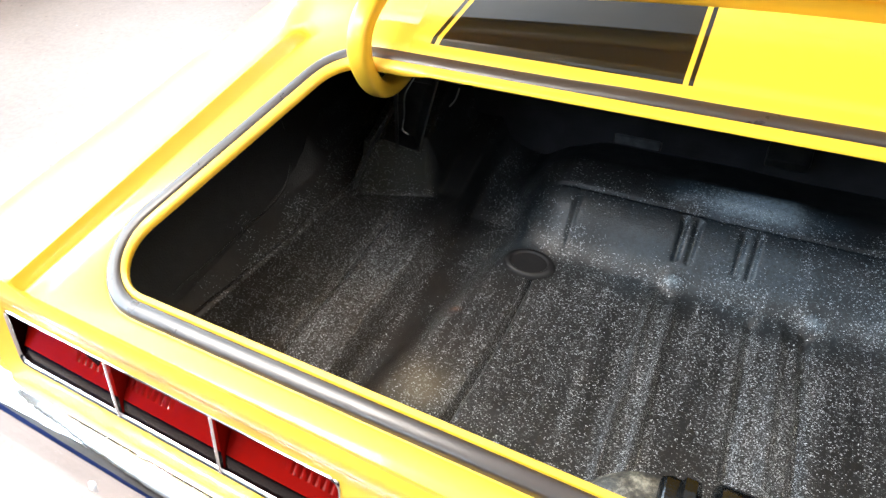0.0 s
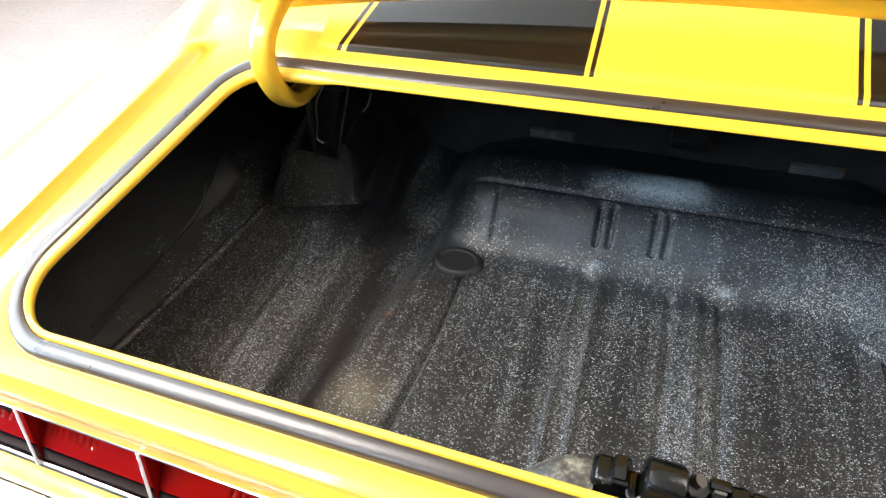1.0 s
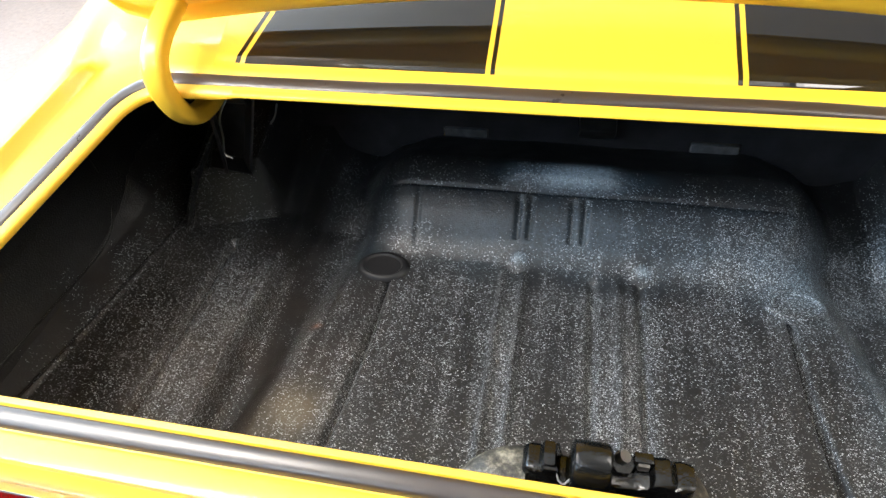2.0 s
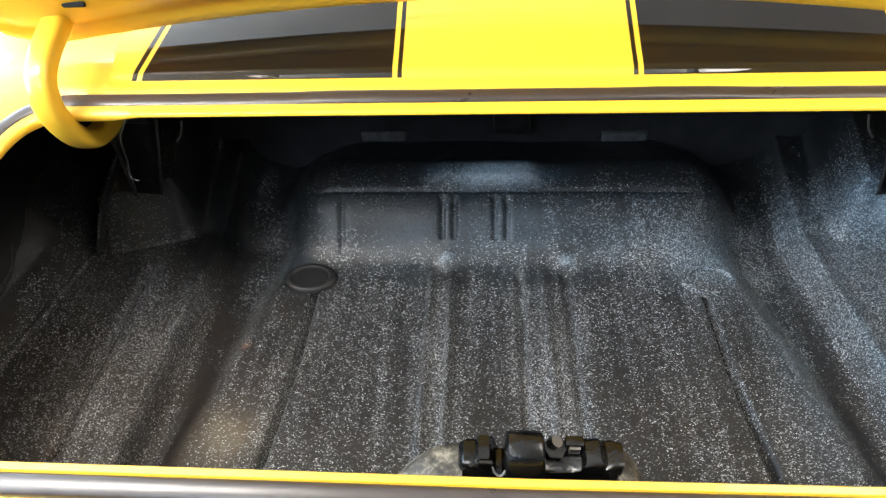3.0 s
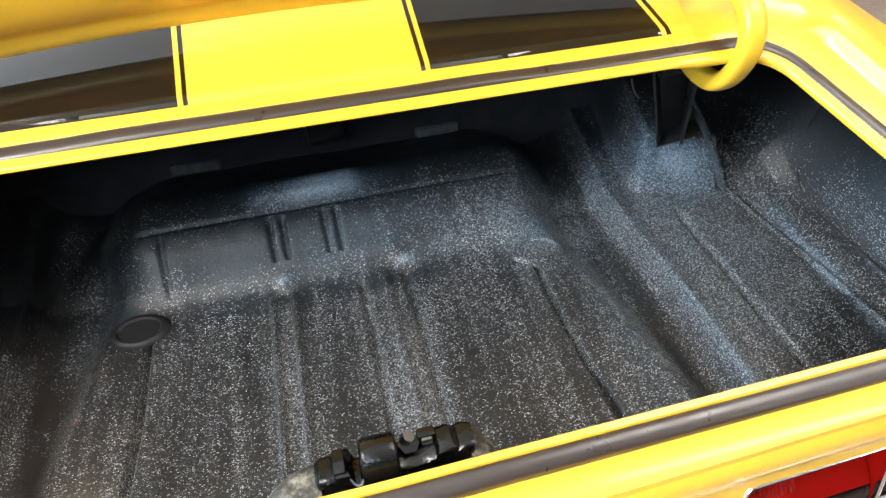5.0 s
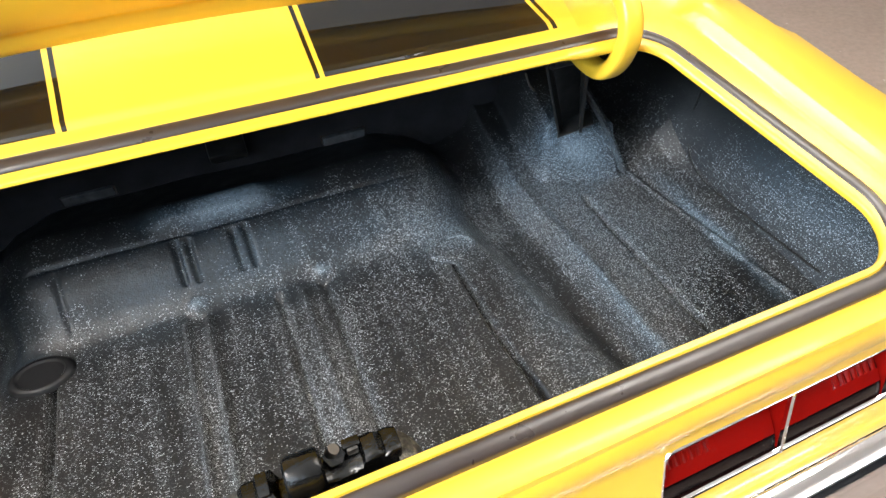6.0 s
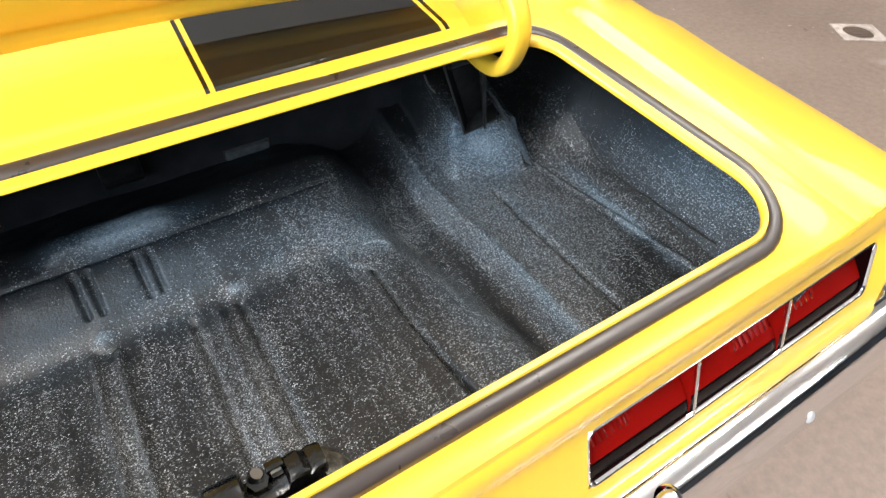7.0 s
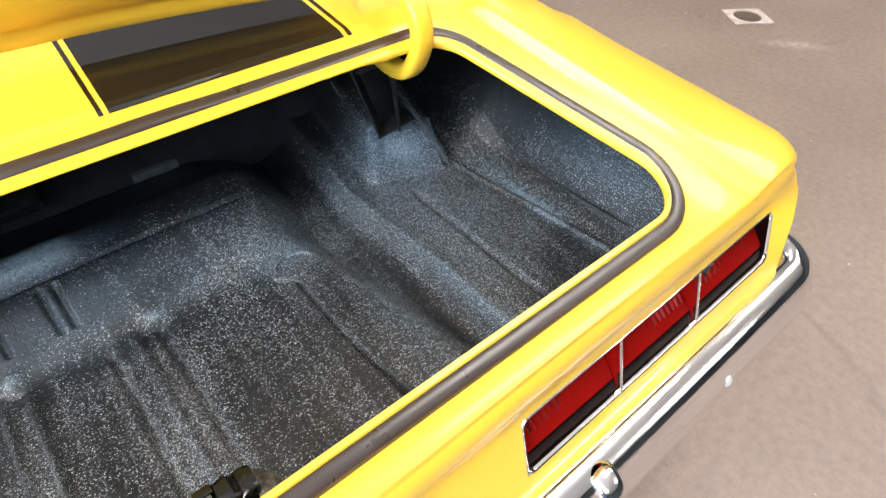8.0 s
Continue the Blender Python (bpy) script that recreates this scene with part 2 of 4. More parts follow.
def concrete():
    m = material("concrete", (0.40, 0.34, 0.30), 0.45)
    big = ramp(m, noise_tex(m, 0.9, 6, 0.6), [(0.32, (0.216, 0.160, 0.131)), (0.68, (0.280, 0.212, 0.176))])
    fine = ramp(m, noise_tex(m, 38.0, 6, 0.7), [(0.30, (0.80, 0.80, 0.80)), (0.70, (1.12, 1.12, 1.12))])
    col = mix(m, 1.0, big, fine, "MULTIPLY")
    spots = ramp(m, noise_tex(m, 17.0, 3, 0.5), [(0.72, (1, 1, 1)), (0.78, (0.55, 0.5, 0.47))])
    col = mix(m, 1.0, col, spots, "MULTIPLY")
    chip = ramp(m, noise_tex(m, 26.0, 2, 0.4), [(0.755, (0, 0, 0)), (0.78, (0.8, 0.8, 0.8))])
    col = mix(m, chip, col, (0.55, 0.48, 0.42))
    warp = add(m, "ShaderNodeTexNoise", Scale=5.0, Detail=4.0)
    wire(m, coords(m), warp.inputs["Vector"])
    shift = m.node_tree.nodes.new("ShaderNodeMix")
    shift.data_type = "VECTOR"
    shift.inputs[0].default_value = 0.10
    wire(m, coords(m), shift.inputs[4])
    wire(m, warp.outputs["Color"], shift.inputs[5])
    cells = add(m, "ShaderNodeTexVoronoi", Scale=0.55)
    cells.feature = "DISTANCE_TO_EDGE"
    wire(m, shift.outputs[1], cells.inputs["Vector"])
    line = ramp(m, cells.outputs["Distance"], [(0.0005, (1, 1, 1)), (0.0013, (0, 0, 0))])
    some = ramp(m, noise_tex(m, 1.1, 2), [(0.52, (0, 0, 0)), (0.60, (0.35, 0.35, 0.35))])
    col = mix(m, mix(m, 1.0, line, some, "MULTIPLY"), col, (0.12, 0.09, 0.075))
    mp = m.node_tree.nodes.new("ShaderNodeMapping")
    mp.vector_type = "TEXTURE"
    mp.inputs["Location"].default_value = (2.80, 1.04, 0)
    mp.inputs["Rotation"].default_value = (0, 0, radians(40))
    mp.inputs["Scale"].default_value = (0.045, 0.20, 1)
    wire(m, shift.outputs[1], mp.inputs["Vector"])
    ln = m.node_tree.nodes.new("ShaderNodeVectorMath")
    ln.operation = "LENGTH"
    wire(m, mp.outputs[0], ln.inputs[0])
    smear = mix(m, 1.0, ramp(m, ln.outputs["Value"], [(0.2, (0.5, 0.5, 0.5)), (1.0, (0, 0, 0))]), ramp(m, noise_tex(m, 30.0, 4), [(0.35, (0.2, 0.2, 0.2)), (0.6, (1, 1, 1))]), "MULTIPLY")
    col = mix(m, smear, col, (0.52, 0.46, 0.42))
    wire(m, col, bsdf(m).inputs["Base Color"])
    wire(m, ramp(m, noise_tex(m, 2.5, 5), [(0.3, (0.50, 0.50, 0.50)), (0.7, (0.68, 0.68, 0.68))]), bsdf(m).inputs["Roughness"])
    bump(m, noise_tex(m, 60.0, 5), 0.12, 0.002)
    return m


CONCRETE = concrete()


def wall_mat():
    m = material("grey_wall", (0.34, 0.33, 0.32), 0.8)
    wire(m, ramp(m, noise_tex(m, 1.4, 6), [(0.3, (0.27, 0.265, 0.26)), (0.7, (0.35, 0.345, 0.34))]), bsdf(m).inputs["Base Color"])
    bump(m, noise_tex(m, 45.0, 4), 0.1, 0.003)
    return m


WALL = wall_mat()
DADO = material("charcoal_wall", (0.05, 0.05, 0.055), 0.7)
wire(DADO, ramp(DADO, noise_tex(DADO, 1.8, 6), [(0.3, (0.035, 0.035, 0.038)), (0.7, (0.060, 0.059, 0.060))]), bsdf(DADO).inputs["Base Color"])
BLUE = material("blue_reflection_paint", (0.03, 0.06, 0.22), 0.6)
wire(BLUE, ramp(BLUE, noise_tex(BLUE, 1.8, 6), [(0.3, (0.020, 0.045, 0.19)), (0.7, (0.030, 0.065, 0.25))]), bsdf(BLUE).inputs["Base Color"])
CEIL = material("ceiling_paint", (0.70, 0.69, 0.67), 0.9)
wire(CEIL, ramp(CEIL, noise_tex(CEIL, 2.0, 5), [(0.3, (0.74, 0.73, 0.71)), (0.7, (0.82, 0.81, 0.79))]), bsdf(CEIL).inputs["Base Color"])
GLOW = material("lit_diffuser", (0.9, 0.9, 0.9), 0.6)
bsdf(GLOW).inputs["Emission Color"].default_value = (1.0, 0.96, 0.90, 1)
bsdf(GLOW).inputs["Emission Strength"].default_value = 8.0
DRAIN = material("worn_drain_paint", (0.6, 0.54, 0.49), 0.6)
wire(DRAIN, ramp(DRAIN, noise_tex(DRAIN, 30.0, 5), [(0.35, (0.42, 0.35, 0.31)), (0.65, (0.62, 0.56, 0.52))]), bsdf(DRAIN).inputs["Base Color"])
CAST = material("cast_iron", (0.16, 0.115, 0.09), 0.65, 0.3)
bump(CAST, noise_tex(CAST, 90.0, 4), 0.4, 0.002)


# ---------------------------------------------------------------- mesh helpers
def part(name, bm, mats, parent=None, label="", sharp=38.0):
    bmesh.ops.remove_doubles(bm, verts=bm.verts, dist=1e-6)
    bmesh.ops.recalc_face_normals(bm, faces=bm.faces)
    for f in bm.faces:
        f.smooth = True
    for e in bm.edges:
        if len(e.link_faces) == 2 and e.calc_face_angle(0.0) > radians(sharp):
            e.smooth = False
    me = bpy.data.meshes.new(name)
    bm.to_mesh(me)
    bm.free()
    for mt in mats if isinstance(mats, (list, tuple)) else [mats]:
        me.materials.append(mt)
    ob = new(name, me)
    if parent is not None:
        ob.parent = parent
    if label:
        ob["label"] = label
    return ob


def loft(rings, closed=False, caps=False, bm=None, mat=0):
    """Quads between successive rows of points."""
    bm = bm or bmesh.new()
    vs = [[bm.verts.new(p) for p in r] for r in rings]
    for a, b in zip(vs, vs[1:]):
        n = len(a)
        for i in range(n if closed else n - 1):
            j = (i + 1) % n
            if len({a[i], a[j], b[j], b[i]}) == 4:
                f = bm.faces.new((a[i], a[j], b[j], b[i]))
                f.material_index = mat
    if caps:
        for r in (vs[0], vs[-1]):
            f = bm.faces.new(r)
            f.material_index = mat
    return bm


def box(bm, c, s, bevel=0.0, m=None):
    """A box at c of size s, its edges rounded by bevel."""
    tmp = bmesh.new()
    bmesh.ops.create_cube(tmp, size=1.0)
    bmesh.ops.scale(tmp, vec=s, verts=tmp.verts)
    if bevel:
        bmesh.ops.bevel(tmp, geom=tmp.edges[:], offset=bevel, segments=2, affect="EDGES", profile=0.6)
    mm = m or Matrix()
    bmesh.ops.transform(tmp, matrix=Matrix.Translation(c) @ mm, verts=tmp.verts)
    me = bpy.data.meshes.new("tmp")
    tmp.to_mesh(me)
    tmp.free()
    bm.from_mesh(me)
    bpy.data.meshes.remove(me)
    return bm


def cyl(bm, a, b, r, n=20, r2=None, caps=True):
    """A round bar from a to b."""
    a, b = Vector(a), Vector(b)
    q = (b - a).to_track_quat("Z", "Y").to_matrix()
    rows = []
    for p, rr in ((a, r), (b, r if r2 is None else r2)):
        rows.append([p + q @ Vector((rr * math.cos(t), rr * math.sin(t), 0)) for t in (2 * math.pi * k / n for k in range(n))])
    return loft(rows, True, caps, bm)


def sweep(path, profile, bm=None, caps=True, side=Vector((1, 0, 0))):
    """A closed profile of (across, out) carried along a path; side is the direction of across."""
    pts = [Vector(p) for p in path]
    rows = []
    for i, p in enumerate(pts):
        t = (pts[min(i + 1, len(pts) - 1)] - pts[max(i - 1, 0)]).normalized()
        s = (side - t * side.dot(t)).normalized()
        o = t.cross(s)
        rows.append([p + s * a + o * b for a, b in profile])
    return loft(rows, True, caps, bm)


def smooth_path(pts, n=6):
    """Catmull-Rom through the given points."""
    P = [Vector(p) for p in pts]
    P = [P[0] * 2 - P[1], *P, P[-1] * 2 - P[-2]]
    out = []
    for i in range(1, len(P) - 2):
        for k in range(n):
            t = k / n
            a, b, c, d = P[i - 1], P[i], P[i + 1], P[i + 2]
            out.append(0.5 * (2 * b + (c - a) * t + (2 * a - 5 * b + 4 * c - d) * t * t + (3 * b - a - 3 * c + d) * t ** 3))
    return out + [P[-2]]


def step(a, b, x):
    t = min(max((x - a) / (b - a), 0.0), 1.0)
    return t * t * (3 - 2 * t)


def thing(name, label, category, at=(0, 0, 0), group=""):
    ob = new(name)
    ob.location = at
    return tagged(ob, label, category, group)


# ---------------------------------------------------------------- the hall
def slab(name, c, s, mat):
    return tagged(part(name, box(bmesh.new(), c, s), mat), kind="structure")


bm = bmesh.new()
for i in range(33):
    for j in range(33):
        bm.verts.new((-14 + 28 * i / 32, -12 + 28 * j / 32, 0))
bm.verts.ensure_lookup_table()
for i in range(32):
    for j in range(32):
        bm.faces.new([bm.verts[k] for k in (i * 33 + j, (i + 1) * 33 + j, (i + 1) * 33 + j + 1, i * 33 + j + 1)])
tagged(part("ground", bm, CONCRETE), "pinkish grey worn concrete floor with stains", "floor", kind="structure")
slab("wall_north", (1.5, 10.1, 1.9), (12.4, 0.2, 3.8), WALL)
slab("wall_south", (1.5, -6.1, 1.9), (12.4, 0.2, 3.8), DADO)
slab("wall_east", (7.6, 2.0, 1.9), (0.2, 16.0, 3.8), DADO)
# unseen blue slab, added only so the chrome bumper mirrors blue
slab("blue_reflection_slab", (-4.48, -4.15, 0.75), (0.03, 3.7, 1.5), BLUE)
bm = box(bmesh.new(), (-4.6, -4.15, 1.9), (0.2, 3.7, 3.8))
box(bm, (-4.6, 7.15, 1.9), (0.2, 5.7, 3.8))
box(bm, (-4.6, 1.0, 3.72), (0.2, 6.6, 0.16))
box(bm, (-4.6, 1.0, 0.7), (0.2, 6.6, 1.4))
tagged(part("wall_west", bm, WALL), "grey painted wall with a long window opening", "wall", kind="structure")
slab("ceiling", (1.5, 2.0, 3.9), (12.4, 16.4, 0.2), CEIL)


def ceiling_light():
    t = thing("ceiling_light", "white rectangular light panel hanging from the ceiling, switched on", "ceiling light", (0, 0, 0), "ceiling lights")
    b = box(bmesh.new(), (0, 0.435, 0), (1.8, 0.03, 0.09), 0.004)
    box(b, (0, -0.435, 0), (1.8, 0.03, 0.09), 0.004)
    box(b, (0.885, 0, 0), (0.03, 0.84, 0.09), 0.004)
    box(b, (-0.885, 0, 0), (0.03, 0.84, 0.09), 0.004)
    part("frame", b, DRAIN, t)
    for sx in (-0.7, 0.7):
        part("hanger", cyl(bmesh.new(), (sx, 0, 0.0), (sx, 0, 0.47), 0.006, 10), STEEL, t)
    part("diffuser", box(bmesh.new(), (0, 0, 0.0), (1.74, 0.84, 0.03), 0.003), GLOW, t)
    return t


cl = ceiling_light()
for k, (lx, ly) in enumerate(LAMPS):
    if k == 0:
        cl.location = (lx, ly, 3.33)
    else:
        copy_thing(cl, pose(lx, ly, 3.33))


def floor_drain():
    t = thing("floor_drain", "worn pale square floor drain with a round dark grate", "floor drain", (3.15, 1.412, 0.0))
    t.rotation_euler = (0, 0, radians(-34))
    n = 32
    ring_o, ring_i = [], []
    for k in range(n):
        a = 2 * math.pi * (k + 0.5) / n
        c, s = math.cos(a), math.sin(a)
        q = max(abs(c) / 0.102, abs(s) / 0.085)
        ring_o.append((c / q, s / q))
        ring_i.append((0.070 * c, 0.070 * s))
    rows = [[(x, y, 0.001) for x, y in ring_o], [(x, y, 0.007) for x, y in ring_o], [(x, y, 0.008) for x, y in ring_i], [(x * 0.97, y * 0.97, 0.001) for x, y in ring_i]]
    part("plate", loft(rows, True), DRAIN, t, "worn off-white square surround")
    b = cyl(bmesh.new(), (0, 0, 0.0005), (0, 0, 0.002), 0.068, 28)
    for k in range(-3, 4):
        w = math.sqrt(max(0.064 ** 2 - (0.018 * k) ** 2, 0.0001))
        box(b, (0, 0.018 * k, 0.003), (2 * w, 0.006, 0.004), 0.0008)
    part("grate", b, CAST, t, "rusty round iron grate")
    return t


floor_drain()

# ---------------------------------------------------------------- the car
car = thing("car", "yellow vintage coupe with black stripes and its trunk lid open", "car", (0, 0.3, 0))
CAR_AT = Vector((0, 0.3, 0))


def carpart(name, bm, mats, label="", parent=None, sharp=38.0):
    """A part of the car: its mesh is given in the hall's coordinates."""
    bmesh.ops.translate(bm, vec=-CAR_AT, verts=bm.verts)
    return part(name, bm, mats, parent or car, label, sharp)


def zdeck(y):
    """Height of the sloping deck round the trunk opening, rising forwards."""
    return 0.925 + 0.33 * (y - 0.70) if y < 0.74 else 0.9382 + 0.33 * (y - 0.74) - 0.22 * (y - 0.74) ** 2


def arc(prev, v, nxt, r, n):
    p, v, q = Vector(prev), Vector(v), Vector(nxt)
    a, b = (p - v).normalized(), (q - v).normalized()
    ang = math.acos(max(-1, min(1, a.dot(b))))
    d = r / math.tan(ang / 2)
    c = v + (a + b).normalized() * (r / math.sin(ang / 2))
    s, e = v + a * d - c, v + b * d - c
    w = math.acos(max(-1, min(1, s.dot(e) / (r * r))))
    return [c + (s * math.sin((1 - k / n) * w) + e * math.sin(k / n * w)) / math.sin(w) for k in range(n + 1)]


def half_outline(start, f, rf, r, rr, end, n=(10, 10, 18, 10, 24)):
    """Right half of a rounded outline in plan: start, front corner, rear corner, end."""
    s, e = Vector(start), Vector(end)
    a1 = arc(s, f, r, rf, n[1])
    a2 = arc(f, r, e, rr, n[3])
    out = [s.lerp(a1[0], k / n[0]) for k in range(n[0])] + a1[:-1]
    out += [a1[-1].lerp(a2[0], k / n[2]) for k in range(n[2])] + a2[:-1]
    return out + [a2[-1].lerp(e, k / n[4]) for k in range(n[4] + 1)]


def opening(d, sx=0.0, dr=None):
    """Half outline of the trunk opening, moved out by d (by dr along the rear edge)."""
    dr = d * 0.9 if dr is None else dr
    return half_outline((sx, 0.69 + d), (0.516 + 0.665 * d, 0.69 + d), 0.055 + d, (0.643 + 1.085 * d + 0.42 * dr, 0.364 - dr), 0.050 + d, (0, 0.361 - dr))


def full(half, z):
    """Both halves, as a closed ring with heights from z(x, y, i)."""
    r = [(p.x, p.y, z(p.x, p.y)) for p in half]
    return r + [(-x, y, h) for x, y, h in r[-2:0:-1]]


def both(half, z):
    """Both halves as an open row from the right front round the rear to the left front."""
    r = [(p.x, p.y, z(p.x, p.y)) for p in half]
    return r + [(-x, y, h) for x, y, h in r[-2::-1]]


def lip_fold(x, y, dz):
    """The fold is flattened along the front edge, between the hinges."""
    return 0.12 if dz < -0.0015 and y < 0.7005 and y > 0.685 and abs(x) < 0.405 else 1.0


# folded yellow edge of the opening
rows = [full(opening(d, 0.0, dr), lambda x, y, dz=dz: zdeck(y) + dz * lip_fold(x, y, dz)) for d, dr, dz in ((0.014, 0.010, -0.009), (0.002, 0.002, -0.009), (0.0, 0.0, -0.007), (0.0, 0.0, -0.002), (0.002, 0.0015, 0.0005), (0.011, 0.0065, 0.001), (0.0125, 0.008, -0.005), (0.030, 0.027, -0.006))]
carpart("trunk_opening_lip", loft(rows, True), YELLOW, "yellow painted folded metal edge", sharp=60)
bm = bmesh.new()
lipf = [[(x, 0.689 + dy, zdeck(0.69) + dz) for x in (-0.405, -0.2, 0.0, 0.2, 0.405)] for dy, dz in ((0.011, 0.0030), (0.0, 0.0026), (-0.0010, 0.0012), (-0.0012, -0.0012), (0.002, -0.0025))]
carpart("lip_flange", loft(lipf, bm=bm), YELLOW, "yellow overlapping flange strip", sharp=60)

# rubber weatherstrip seated outside the lip
G0, G1, GH = 0.0120, 0.0285, 0.0075
gas = []
for k in range(13):
    a = math.pi * k / 12
    d = (G0 + G1) / 2 - (G1 - G0) / 2 * math.cos(a)
    gas.append(full(opening(d, 0.0, d - 0.0045), lambda x, y, h=GH * math.sin(a) ** 0.5: zdeck(y) - 0.004 + h * (0.85 + 0.15 * math.sin(9 * x + 2 * y)) + 0.0015 * math.exp(-((x - 0.17) / 0.035) ** 2 - ((y - 0.71) / 0.03) ** 2)))
strip = carpart("weatherstrip", loft(gas, True), RUBBER, "black rubber seal round the opening", sharp=70)

# rear deck and quarter panels round the opening
SX = 0.44


deck_rows = []
deck_rows.append(both(opening(0.0275, SX), lambda x, y: zdeck(y) - 0.006))
deck_rows.append(both(opening(0.031, SX), lambda x, y: zdeck(y) - 0.004))


def lift(x, y):
    """The quarter panels stand proud of the deck outside a straight crease."""
    xc = 0.580 + (0.742 - y) * 0.335
    return 0.017 * step(xc - 0.0095, xc - 0.0010, abs(x)) * (1 - step(0.70, 0.745, y))


for dx, cy in ((-0.0150, 0.323), (-0.0098, 0.320), (-0.0075, 0.318), (-0.0035, 0.316), (-0.0010, 0.314), (0.003, 0.312)):
    c1 = half_outline((SX, 0.742 + dx), (0.580 + 0.665 * dx, 0.742 + dx), 0.088 + dx, (0.7225 + dx, 0.3147), 0.004, (0, cy))
    deck_rows.append(both(c1, lambda x, y: zdeck(y) - 0.0005 + lift(x, y)))
c3 = half_outline((SX, 0.760), (0.603, 0.760), 0.09, (0.742, 0.3147), 0.006, (0, 0.310))
deck_rows.append(both(c3, lambda x, y: zdeck(y) - 0.0005 + lift(x, y)))


def quarter_z(t):
    def z(x, y):
        inner = zdeck(y) + 0.0165 * (1 - step(0.70, 0.745, y))
        outer = 0.802 + 0.012 * step(0.3, 0.8, y) + (0.20 * step(0.95, 1.35, y) if x < 0.84 else 0.0)
        return inner * (1 - t) + outer * t
    return z


EDGE = None
for t, bulge in ((0.30, 0.005), (0.60, 0.007), (0.85, 0.005), (1.0, 0.0)):
    q = half_outline((SX + 0.06 * t, 0.757 + 0.5 * t), (0.600 + 0.274 * t, 0.757 + 0.5 * t), 0.09, (0.742 + 0.134 * t, 0.314 + 0.009 * t), 0.008 + 0.052 * t, (0, 0.310 - 0.005 * t))
    row = both(q, lambda x, y, t=t, b=bulge: (quarter_z(t)(x, y) if y > 0.39 else 0) + b)
    zend = lambda y, t=t: quarter_z(t)(0.85, y)
    fixed = []
    for x, y, z in row:
        k = 1 - step(0.315, 0.39, y)
        zq = zend(max(y, 0.34)) if abs(x) > 0.5 and y < 0.74 else quarter_z(t)(abs(x), y)
        zt = (zdeck(y) + 0.0005 + 0.0165 * step(0.7125, 0.7215, abs(x))) * (1 - t) + 0.795 * t
        drop = 0.007 * t * step(0.834, 0.880, abs(x)) * (1 - step(0.34, 0.55, y))
        fixed.append((x, y, zq * (1 - k) + zt * k + bulge - drop))
    deck_rows.append(fixed)
    EDGE = fixed
carpart("rear_deck", loft(deck_rows), YELLOW, "glossy yellow quarter panels and rear deck", sharp=50)

# panel between the opening and the rear window, with the two black stripes
XR = [0.0, 0.03, 0.06, 0.09, 0.1215, 0.1262, 0.1315, 0.16, 0.20, 0.24, 0.28, 0.32, 0.36, 0.39, 0.4120, 0.4178, 0.4235, 0.44]
XF = [0.0, 0.03, 0.06, 0.09, 0.1180, 0.1235, 0.1300, 0.15, 0.17, 0.19, 0.215, 0.24, 0.26, 0.28, 0.2960, 0.3030, 0.3100, 0.50]
STRIPE = {4, 6, 7, 8, 9, 10, 11, 12, 13, 15}
YT = [0.7175, 0.721, 0.727, 0.732, 0.7385, 0.7387, 0.7402, 0.742, 0.744, 0.7465, 0.7495, 0.752, 0.7545, 0.757, 0.7595, 0.762, 0.768, 0.775, 0.79, 0.81, 0.84, 0.88, 0.93, 1.0, 1.08, 1.17, 1.257]


def tulip_z(x, y):
    return zdeck(y) - 0.005 * (1 - step(0.7175, 0.727, y)) + 0.012 * step(0.74, 0.9, y) * (1 - (x / 0.45) ** 2) - 0.0045 * (1 - step(0.735, 0.748, y)) * (1 - step(0.415, 0.436, abs(x)))


bm = bmesh.new()
for s in (-1, 1):
    grid = []
    for y in YT:
        f = (y - 0.7175) / (1.257 - 0.7175)
        row = []
        for a, b in zip(XR, XF):
            x = a + (b - a) * f
            row.append(bm.verts.new((s * x, y, tulip_z(x, y))))
        grid.append(row)
    for j in range(len(YT) - 1):
        for i in range(len(XR) - 1):
            f = bm.faces.new((grid[j][i], grid[j][i + 1], grid[j + 1][i + 1], grid[j + 1][i]))
            f.material_index = 1 if i in STRIPE and j >= 4 else 0
carpart("tulip_panel", bm, [YELLOW, BLACK_PAINT], "yellow panel with two wide black stripes", sharp=50)

# the tail face in section: rounded under the deck edge, hollow at the lamps, out again above the bumper
def tail_y(x, z):
    edge = 0.299 + 0.0206 * abs(x)
    c = min(max(0.0, abs(x) - 0.816), 0.055)
    edge += (0.06 - math.sqrt(0.0036 - c * c)) * step(0.715, 0.790, z)
    hollow = 0.321 + 0.009 * (abs(x) / 0.8) ** 2
    if z > 0.705:
        y = hollow + (edge - hollow) * step(0.695, 0.772, z)
    else:
        y = hollow - (0.705 - z) * 0.285
    outer = edge - (0.780 - z) * 0.14 if z < 0.78 else edge
    y += (outer - y) * step(0.872, 0.902, abs(x))
    return y + 0.006 * (max(0.0, z - 0.772) / 0.023) ** 2


# sides, carried round the rear corner; they swell outwards below the shoulder
SIDE = [(0.0, 0.0), (0.018, -0.008), (0.034, -0.024), (0.046, -0.050), (0.054, -0.085), (0.058, -0.13), (0.058, -0.19), (0.056, -0.232), (0.050, -0.30), (0.046, -0.38), (0.040, -0.44), (0.015, -0.50)]


def swell(z):
    d = z - 0.795
    for (o0, z0), (o1, z1) in zip(SIDE, SIDE[1:]):
        if z1 <= d <= z0:
            return o0 + (o1 - o0) * (z0 - d) / (z0 - z1)
    return 0.0


